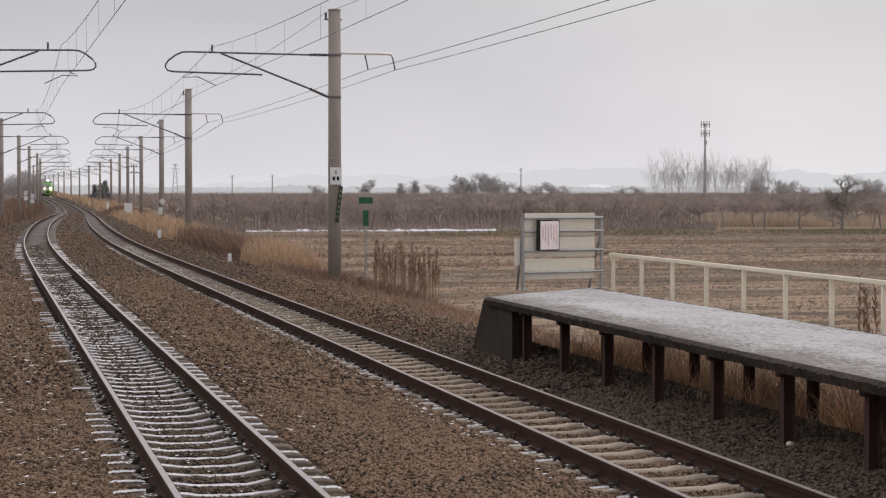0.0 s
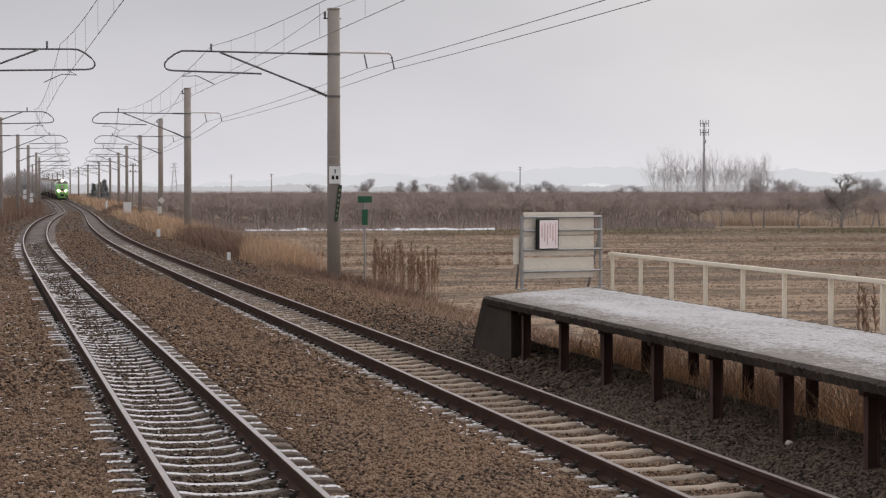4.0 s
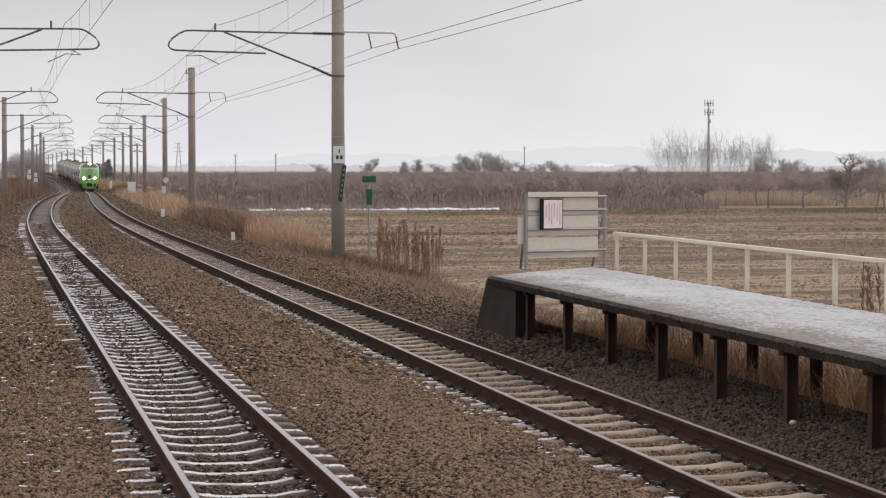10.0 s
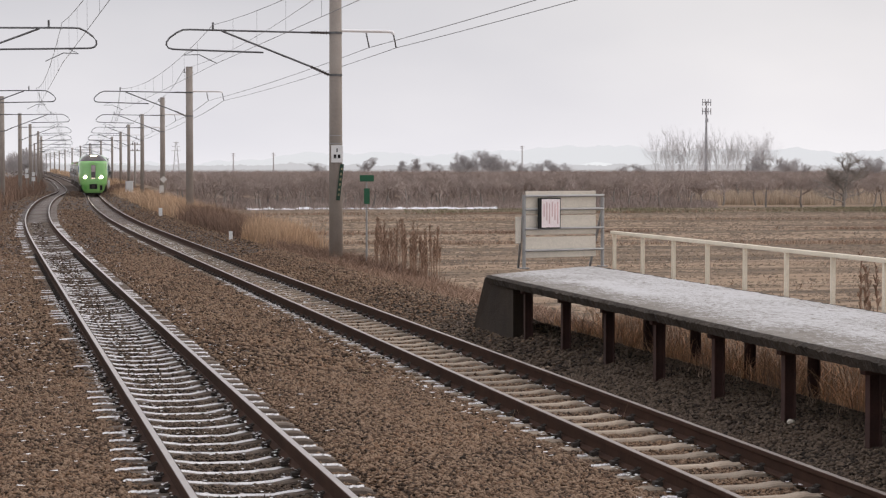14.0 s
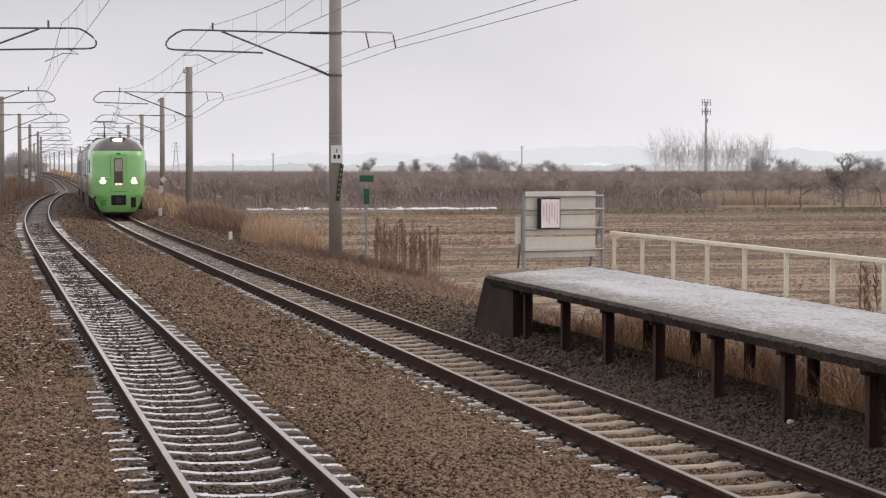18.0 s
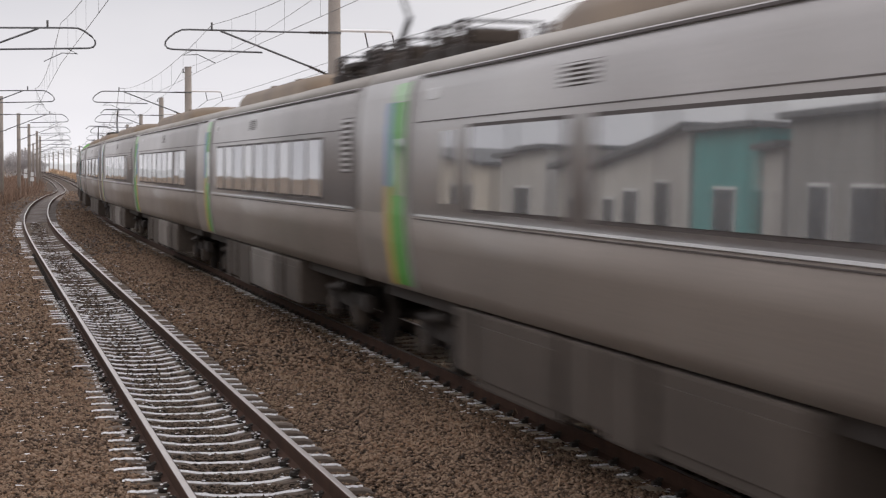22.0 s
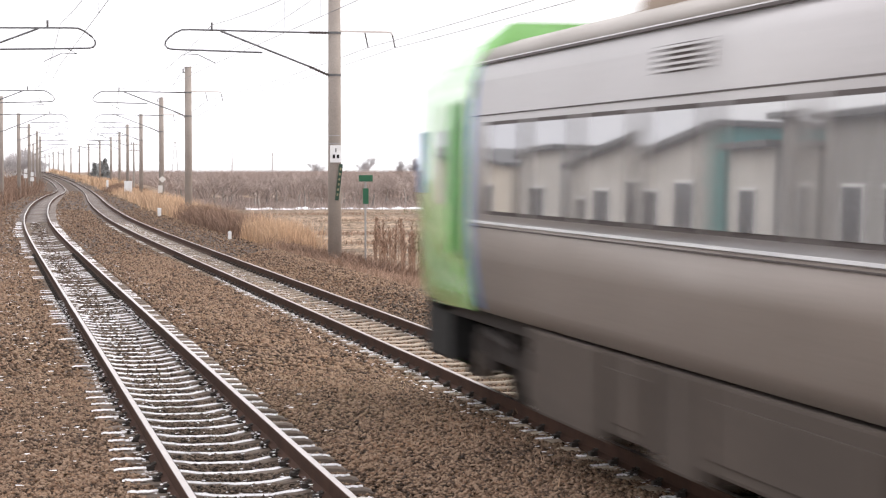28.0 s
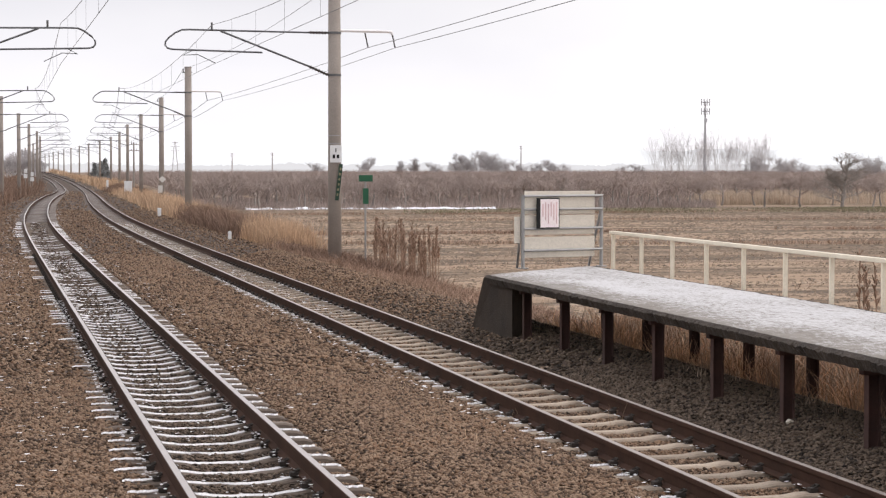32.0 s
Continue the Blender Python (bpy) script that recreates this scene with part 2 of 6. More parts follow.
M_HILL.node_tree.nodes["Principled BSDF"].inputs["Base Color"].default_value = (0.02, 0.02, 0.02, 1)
M_SNOWBANK = material("snow_strip", (0.85, 0.86, 0.9), (0.75, 0.76, 0.8), 0.9, 0, 3, 30, 1, 0.4, 0.02)


# ---- mesh helpers ----
def part(name, bm, mat, parent=None, label="", smooth=False):
    me = bpy.data.meshes.new(name)
    bm.to_mesh(me)
    bm.free()
    return place(name, me, mat, parent, label, smooth)


def place(name, me, mat, parent=None, label="", smooth=False):
    if mat is not None and not me.materials:
        me.materials.append(mat)
    if smooth:
        me.polygons.foreach_set("use_smooth", [True] * len(me.polygons))
    ob = new(name, me)
    if parent is not None:
        ob.parent = parent
    return tagged(ob, label)


def from_arrays(name, verts, faces, mat, parent=None, label="", smooth=False):
    me = bpy.data.meshes.new(name)
    verts, faces = np.asarray(verts, np.float32), np.asarray(faces, np.int32)
    k = faces.shape[1]
    me.vertices.add(len(verts))
    me.vertices.foreach_set("co", verts.ravel())
    me.loops.add(faces.size)
    me.loops.foreach_set("vertex_index", faces.ravel())
    me.polygons.add(len(faces))
    me.polygons.foreach_set("loop_start", np.arange(0, faces.size, k, dtype=np.int32))
    me.update(calc_edges=True)
    return place(name, me, mat, parent, label, smooth)


def empty(name, m=None):
    ob = new(name)
    ob.empty_display_size = 0.2
    if m is not None:
        ob.matrix_basis = m
    return ob


def box(bm, x0, x1, y0, y1, z0, z1, bevel=0.0):
    r = bmesh.ops.create_cube(bm, size=1.0, matrix=Matrix.Translation(((x0 + x1) / 2, (y0 + y1) / 2, (z0 + z1) / 2)) @ Matrix.Diagonal((x1 - x0, y1 - y0, z1 - z0, 1)))
    if bevel:
        edges = {e for v in r["verts"] for e in v.link_edges}
        bmesh.ops.bevel(bm, geom=list(edges), offset=bevel, segments=2, affect="EDGES", profile=0.6)
    return bm


def boxed(*a, bevel=0.0):
    return box(bmesh.new(), *a, bevel=bevel)


def tube(bm, pts, r, sides=8, taper=None, cap=True):
    """A round bar along a line of points; taper: radius at each point."""
    pts = [Vector(p) for p in pts]
    rings = []
    for i, p in enumerate(pts):
        d = (pts[min(i + 1, len(pts) - 1)] - pts[max(i - 1, 0)]).normalized()
        u = d.orthogonal().normalized() if abs(d.z) > 0.9 else Vector((0, 0, 1)).cross(d).normalized()
        w = d.cross(u)
        rad = taper[i] if taper else r
        rings.append([bm.verts.new(p + (u * math.cos(a) + w * math.sin(a)) * rad) for a in [2 * math.pi * k / sides for k in range(sides)]])
    for a, b in zip(rings, rings[1:]):
        for k in range(sides):
            bm.faces.new((a[k], a[(k + 1) % sides], b[(k + 1) % sides], b[k]))
    if cap:
        bm.faces.new(rings[0][::-1])
        bm.faces.new(rings[-1])
    return bm


def tubed(pts, r, sides=8, taper=None):
    return tube(bmesh.new(), pts, r, sides, taper)


def smoothstep(a, b, x):
    k = np.clip((x - a) / (b - a), 0, 1)
    return k * k * (3 - 2 * k)


# ---- the line's plan: the far track's centre, sideways metres by metres along ----
_PS = np.array([-400, 60, 78, 95, 112, 136, 160, 185, 210, 240, 270, 305, 345, 400, 450, 500, 560, 800, 4000])
_PX = np.array([6.08, 6.08, 6.11, 6.24, 6.60, 7.30, 8.20, 9.28, 10.38, 11.68, 12.95, 14.25, 15.35, 16.2, 16.35, 16.1, 15.9, 15.9, 15.9])
# the near track, which draws closer to the far one in the distance
_QX = np.array([6.08, 6.08, 6.11, 6.28, 6.70, 7.48, 8.45, 9.6, 10.8, 12.2, 13.5, 14.8, 15.9, 16.8, 17.0, 16.7, 16.5, 16.5, 16.5])
_fine_s = np.arange(-400, 1500, 1.0)


def _eased(table):
    v = np.interp(_fine_s, _PS, table)
    for _ in range(3):
        v = np.convolve(np.pad(v, 9, "edge"), np.ones(19) / 19, "valid")
    return v


_fine_x, _fine_q = _eased(_PX), _eased(_QX)
GAP = 4.07
RAIL_Z = (0.0, -0.1)   # rail tops of the near and the far track


def centre(s):
    return np.interp(s, _fine_s, _fine_x)


def near_centre(s):
    return np.interp(s, _fine_s, _fine_q)


_GU = np.array([-400, -25, -14, -10.5, -7.6, -5.9, -5.0, -4.75, -3.5, -3.05, -2.75, -2.2, -1.3, -0.9, -0.6, 0, 1.2, 1.9, 2.5, 3.4, 4.6, 6.2, 400])
_GZ = np.array([-0.9, -0.9, -0.85, -0.5, -0.36, -0.195, -0.2, -0.225, -0.235, -0.25, -0.2, -0.18, -0.265, -0.285, -0.31, -0.315, -0.305, -0.13, -0.11, -0.37, -0.58, -0.9, -0.9])
# the line dips beyond the curve and climbs again in the distance
_RS = np.array([-400, 140, 165, 202, 226, 251, 287, 324, 361, 397, 463, 530, 620, 760, 4000])
_RZ = np.array([0, 0, -0.05, -0.2, -0.38, -0.55, -0.71, -0.75, -0.58, -0.27, 0.29, 0.88, 1.3, 1.4, 1.4])
_fine_z = np.convolve(np.pad(np.interp(_fine_s, _RS, _RZ), 15, "edge"), np.ones(31) / 31, "valid")


def rise(s):
    return np.interp(s, _fine_s, _fine_z)


def bed_z(u, s):
    """The ground's height at an offset from the far track's centre; only the trackbed follows the line's dip."""
    near = np.where(u > 0, 1 - smoothstep(2.6, 4.6, u), 1 - smoothstep(5.6, 9.0, -u))
    return np.interp(u, _GU, _GZ) + rise(s) * near


def ground_z(x, s):
    return bed_z(x - centre(s), s)


# the woods' haze is painted as a glow too
M_WOODS = glow("haze_glow_woods", (0.55, 0.543, 0.56), 1.0)
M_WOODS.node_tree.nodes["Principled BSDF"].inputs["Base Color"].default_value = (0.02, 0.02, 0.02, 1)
M_CLOD = material("soil_clod", (0.2, 0.148, 0.105), (0.13, 0.095, 0.068), 0.97, 0, 1, 20, 1, 0.4, 0.02, island=0.4)
M_CONIFER = material("dark_conifer", (0.28, 0.285, 0.28), (0.2, 0.205, 0.2), 0.95, 0, 1, 10, 1, 0, island=0.3)
M_DOORGLASS = material("green_tinted_door_glass", (0.05, 0.16, 0.05), (0.04, 0.13, 0.04), 0.05, 0.0, 1, 30, 1, 0, spec=0.6)
M_SCREEN = material("smoked_windscreen", (0.085, 0.068, 0.066), (0.055, 0.045, 0.044), 0.08, 0.0, 1.5, 30, 1, 0, spec=0.7)
# haze over the farther orchard is mixed into this paler brush colour
M_TWIG_FAR = material("haze_paled_far_brush", (0.37, 0.3, 0.27), (0.28, 0.225, 0.2), 0.95, 0, 0.15, 20, 0.8, 0, island=0.25)
M_RECESS_SHADE = material("recess_shade_green", (0.03, 0.13, 0.025), None, 0.5, 0, 1, 30)
M_REED = material("pale_dry_reed", (0.56, 0.455, 0.35), (0.44, 0.345, 0.265), 0.9, 0, 0.3, 20, 0.8, 0, island=0.25)
# self-lit white, paled to sit with the glowing hills
M_SNOWHILL = glow("haze_glow_snowfield", (0.8, 0.81, 0.83), 1.0)
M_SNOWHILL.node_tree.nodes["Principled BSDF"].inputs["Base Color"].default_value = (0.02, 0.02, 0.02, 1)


def snowy_deck():
    """Grey gravelly concrete; blown snow lies thicker towards the back, thin and broken at the rim."""
    m = material("snow_dusted_platform", (0.25, 0.225, 0.2), (0.17, 0.15, 0.13), 0.92, 0, 3, 60, 1, 0.6, 0.012)
    n, l = m.node_tree.nodes, m.node_tree.links
    b = n["Principled BSDF"]
    old = b.inputs["Base Color"].links[0].from_socket
    co, sep = n.new("ShaderNodeTexCoord"), n.new("ShaderNodeSeparateXYZ")
    l.new(co.outputs["Object"], sep.inputs["Vector"])
    grad = n.new("ShaderNodeMapRange")
    grad.inputs["From Min"].default_value, grad.inputs["From Max"].default_value = 7.6, 8.5
    grad.inputs["To Min"].default_value, grad.inputs["To Max"].default_value = -0.2, 0.1
    l.new(sep.outputs["X"], grad.inputs["Value"])
    last = grad.outputs["Result"]
    for scale, detail, weight, st in ((0.9, 3, 0.6, (1, 0.5, 1)), (22.0, 6, 1.0, (1, 0.4, 1)), (80.0, 2, 0.6, (1, 0.4, 1))):
        mp, q, k = n.new("ShaderNodeMapping"), n.new("ShaderNodeTexNoise"), n.new("ShaderNodeMath")
        mp.inputs["Scale"].default_value = st
        q.inputs["Scale"].default_value, q.inputs["Detail"].default_value, q.inputs["Roughness"].default_value = scale, detail, 0.65
        l.new(co.outputs["Object"], mp.inputs["Vector"])
        l.new(mp.outputs["Vector"], q.inputs["Vector"])
        k.operation = "MULTIPLY_ADD"
        l.new(q.outputs["Fac"], k.inputs[0])
        k.inputs[1].default_value = weight
        l.new(last, k.inputs[2])
        last = k.outputs[0]
    cut = n.new("ShaderNodeMapRange")
    cut.inputs["From Min"].default_value, cut.inputs["From Max"].default_value = 0.98, 1.24
    l.new(last, cut.inputs["Value"])
    mx = n.new("ShaderNodeMix")
    mx.data_type = "RGBA"
    l.new(cut.outputs["Result"], mx.inputs["Factor"])
    l.new(old, mx.inputs["A"])
    mx.inputs["B"].default_value = (0.55, 0.54, 0.545, 1)
    l.new(mx.outputs["Result"], b.inputs["Base Color"])
    return m


M_SLABTOP = snowy_deck()
M_SHRUB = material("dark_rust_shrub", (0.27, 0.175, 0.125), (0.17, 0.11, 0.082), 0.9, 0, 2, 30, 1, 0, island=0.4)
M_MOSS = material("dull_green_weed", (0.22, 0.2, 0.12), (0.15, 0.135, 0.085), 0.9, 0, 0.2, 30, 0.8, 0, island=0.4)
# ---- ground: one sheet to the horizon, the ballast bed on it ----
def sheet(name, us, ss, mat, lift=0.0, wave=0.0, label="", seed=0):
    U, S = np.meshgrid(us, ss)
    X = centre(S) + U
    Z = bed_z(U, S) + lift
    if wave:
        rng = np.random.default_rng(seed)
        Z = Z + rng.normal(0, wave, Z.shape)
    n, k = S.shape
    idx = np.arange(n * k).reshape(n, k)
    faces = np.stack([idx[:-1, :-1], idx[:-1, 1:], idx[1:, 1:], idx[1:, :-1]], -1).reshape(-1, 4)
    return tagged(from_arrays(name, np.stack([X, S, Z], -1).reshape(-1, 3), faces, mat, smooth=True), label, kind="structure")


_ss = np.concatenate([np.arange(-300, 0, 20), np.arange(0, 130, 0.5), np.arange(130, 400, 3), np.arange(400, 1500, 60), [2000, 3000, 4600]])
_uu = np.concatenate([[-3000, -1200, -400, -120, -50, -25, -18, -14], np.arange(-12, 14, 0.5), np.arange(14, 40, 2.0), [50, 70, 100, 160, 300, 700, 1500, 3000]])
sheet("ground", _uu, _ss, M_GROUND, -0.06, 0.02, "harvested brown stubble field with dry soil", 3)
sheet("ballast_bed", np.arange(-7.4, 3.0, 0.2), np.concatenate([np.arange(-120, 8, 4.0), np.arange(8, 70, 0.25), np.arange(70, 900, 3.0)]), M_BALLAST, -0.008, 0.004, "brown crushed stone ballast under the tracks", 4)


SPACING = 0.622   # of the sleepers


def stones(name, n, s0, s1, umin, umax, size, seed, label):
    """Loose stones over a stretch of the bed; sampled evenly over the strip that opens away from the eye."""
    rng = np.random.default_rng(seed)
    s = np.sqrt(rng.uniform(s0 ** 2, s1 ** 2, n * 2))
    x = rng.uniform(-0.02, 0.47, n * 2) * s
    u = x - centre(s)
    ok = (u > umin) & (u < umax)
    gauge = ((u > -0.8) & (u < 1.03)) | ((u > -GAP - 0.72) & (u < -GAP + 1.05))
    phase = np.abs((s - 9.0) / SPACING - np.round((s - 9.0) / SPACING)) * SPACING
    ok &= ~gauge | (phase > 0.125)
    s, x, u = s[ok][:n], x[ok][:n], u[ok][:n]
    m = len(s)
    z = bed_z(u, s)
    base = np.array([(1, 0, 0.1), (-1, 0.1, 0), (0.1, 1, 0), (0, -1, 0.15), (0.25, 0.2, 1), (0, 0, -1)], float)
    tri = np.array([(0, 2, 4), (2, 1, 4), (1, 3, 4), (3, 0, 4), (2, 0, 5), (1, 2, 5), (3, 1, 5), (0, 3, 5)])
    small = np.where(gauge[ok][:n], 0.8, 1.0)[:, None, None]
    v = base[None] * rng.uniform(0.6, 1.35, (m, 6, 1)) * (rng.uniform(0.5, 1.3, (m, 1, 3)) * size) * small
    a = rng.uniform(0, 6.28, m)
    c, d = np.cos(a)[:, None], np.sin(a)[:, None]
    vx, vy = v[..., 0] * c - v[..., 1] * d, v[..., 0] * d + v[..., 1] * c
    v = np.stack([vx + x[:, None], vy + s[:, None], v[..., 2] * 0.62 + (z + rng.uniform(-0.3, 0.5, m) * size * small[:, 0, 0])[:, None]], -1)
    f = (tri[None] + (np.arange(m) * 6)[:, None, None]).reshape(-1, 3)
    ob = from_arrays(name, v.reshape(-1, 3), f, M_STONE)
    ob.data.materials.append(M_STONE_DARK)
    # dark stones stand for platform shade on the right; near gauge darker as well
    darkened = ((u + rng.normal(0, 0.12, m) > 0.5) & (s + rng.normal(0, 4, m) < 37)) | (np.abs(u + GAP) + rng.normal(0, 0.06, m) < 0.56)
    ob.data.polygons.foreach_set("material_index", np.repeat(darkened.astype(np.int32), 8))
    return tagged(ob, label, "ballast", kind="stuff")


stones("ballast_stones", 120000, 13.0, 26.0, -6.8, 3.1, 0.028, 11, "brown and grey crushed ballast stones")
stones("ballast_stones", 110000, 26.0, 62.0, -6.8, 3.0, 0.039, 12, "brown and grey crushed ballast stones")
stones("ballast_stones", 60000, 62.0, 130.0, -7.0, 2.8, 0.044, 13, "brown and grey crushed ballast stones")
stones("ballast_stones", 30000, 130.0, 300.0, -7.0, 2.8, 0.065, 14, "brown and grey crushed ballast stones")


def snow_flecks(n, s0, s1, u0, u1, size, seed, lift=0.018):
    """Scraps of thin snow caught between the stones."""
    rng = np.random.default_rng(seed)
    s = np.sqrt(rng.uniform(s0 ** 2, s1 ** 2, n))
    u = rng.uniform(u0, u1, n)
    x = centre(s) + u
    a = rng.uniform(0, 6.28, n)
    k = np.arange(5) * 1.2566
    r = rng.uniform(0.5, 1.3, (n, 5)) * size
    v = np.stack([x[:, None] + np.cos(a[:, None] + k) * r * 1.5, s[:, None] + np.sin(a[:, None] + k) * r, np.repeat((bed_z(u, s) + lift)[:, None], 5, 1) + rng.uniform(0, 0.01, (n, 5))], -1)
    f = np.arange(n * 5).reshape(n, 5)
    tagged(from_arrays("snow_flecks", v.reshape(-1, 3), f, M_SNOW), "scraps of thin snow on the ballast", "snow", kind="stuff")


snow_flecks(420, 14, 60, -6.4, -5.15, 0.028, 31)
snow_flecks(200, 34, 62, -4.6, -3.55, 0.04, 32)
snow_flecks(350, 62, 130, -5.5, -2.7, 0.07, 33)
snow_flecks(160, 14, 40, -1.1, -0.9, 0.02, 34)
snow_flecks(800, 14, 40, -4.6, -3.55, 0.013, 36)
snow_flecks(160, 30, 62, -4.6, -3.55, 0.026, 37)
snow_flecks(620, 14, 50, -0.78, -0.66, 0.017, 38, 0.05)
snow_flecks(420, 14, 50, 0.41, 0.5, 0.015, 39, 0.05)
snow_flecks(520, 14, 40, -4.86, -4.69, 0.015, 40, 0.1)
snow_flecks(420, 14, 40, -3.66, -3.58, 0.014, 41, 0.1)
snow_flecks(160, 20, 60, -3.0, -2.6, 0.025, 35)
snow_flecks(900, 36, 100, -0.48, 0.48, 0.03, 43, 0.03)


# ---- the two tracks ----
def sweep(bm, prof, s0, s1, off, z, step, line=centre):
    """A profile (side, up) carried along the line at an offset from the far track's centre."""
    ss = list(np.arange(s0, s1, step)) + [s1]
    rings = []
    for s in ss:
        x = float(line(s)) + off
        h = z + float(rise(s))
        rings.append([bm.verts.new((x + a, s, h + b)) for a, b in prof])
    k = len(prof)
    for r, q in zip(rings, rings[1:]):
        for i in range(k):
            bm.faces.new((r[i], r[(i + 1) % k], q[(i + 1) % k], q[i]))
    bm.faces.new(rings[0])
    bm.faces.new(rings[-1][::-1])
    return bm


WEB = [(-0.068, -0.176), (0.068, -0.176), (0.068, -0.162), (0.012, -0.138), (0.012, -0.05), (0.0325, -0.04), (0.0325, -0.006), (0.027, -0.003), (-0.027, -0.003), (-0.0325, -0.006), (-0.0325, -0.04), (-0.012, -0.05), (-0.012, -0.138), (-0.068, -0.162)]
HEAD = [(-0.027, -0.003), (0.027, -0.003), (0.022, 0.0), (-0.022, 0.0)]


def sleeper_mesh(name, width, mat, end=1.0, dip=0.024):
    """A monoblock concrete sleeper: raised rail seats, a lower waist and chamfered edges."""
    bm = bmesh.new()
    xs = [(-end, 0.0), (0.07 - end, 0.02), (-0.55, 0.03), (-0.36, 0.024 - dip), (-0.22, 0.004 - dip), (0, -dip), (0.22, 0.004 - dip), (0.36, 0.024 - dip), (0.55, 0.03), (0.93, 0.02), (1.0, 0.0)]
    rings = []
    for x, dz in xs:
        w = width / 2
        rings.append([bm.verts.new((x, y, zz)) for y, zz in ((-w - 0.03, -0.17), (-w, dz - 0.015), (-w + 0.02, dz), (w - 0.02, dz), (w, dz - 0.015), (w + 0.03, -0.17))])
    for a, b in zip(rings, rings[1:]):
        for i in range(6):
            bm.faces.new((a[i], a[(i + 1) % 6], b[(i + 1) % 6], b[i]))
    bm.faces.new(rings[0])
    bm.faces.new(rings[-1][::-1])
    bmesh.ops.recalc_face_normals(bm, faces=bm.faces)
    me = bpy.data.meshes.new(name)
    bm.to_mesh(me)
    bm.free()
    me.materials.append(mat)
    return me


def snow_mesh(seed, xs0, xs1, width=0.13):
    """A thin uneven strip of snow that lies on a sleeper."""
    rng = random.Random(seed)
    bm = bmesh.new()
    n = 16
    pos, wob = [], rng.uniform(-0.02, 0.02)
    gap = rng.randrange(3, n - 3) if rng.random() < 0.4 else -1
    for i in range(n + 1):
        x = xs0 + (xs1 - xs0) * i / n
        dz = float(np.interp(abs(x), [0, 0.22, 0.36, 0.55, 0.93, 1.0], [-0.024, -0.02, 0.0, 0.03, 0.02, 0]))
        wob = 0.7 * wob + rng.uniform(-0.024, 0.024)
        w = width * (rng.uniform(0.5, 1.25) if i not in (gap, gap + 1) else 0.15) / 2
        pos.append([bm.verts.new((x, wob - w, dz + 0.003)), bm.verts.new((x, wob, dz + 0.018)), bm.verts.new((x, wob + w, dz + 0.003))])
    for a, b in zip(pos, pos[1:]):
        bm.faces.new((a[0], b[0], b[1], a[1]))
        bm.faces.new((a[1], b[1], b[2], a[2]))
    me = bpy.data.meshes.new("snow")
    bm.to_mesh(me)
    bm.free()
    me.materials.append(M_SNOW)
    return me


def clip_mesh():
    bm = bmesh.new()
    box(bm, -0.036, 0.036, -0.045, 0.045, 0.0, 0.042, 0.01)
    tube(bm, [(0.0, -0.03, 0.04), (0.04, -0.03, 0.06), (0.04, 0.03, 0.06), (0.0, 0.03, 0.04)], 0.012, 5)
    me = bpy.data.meshes.new("rail_clip")
    bm.to_mesh(me)
    bm.free()
    me.materials.append(M_CLIP)
    return me


CLIP = clip_mesh()


def heading(s):
    return math.atan2(float(centre(s + 1) - centre(s - 1)), 2.0)


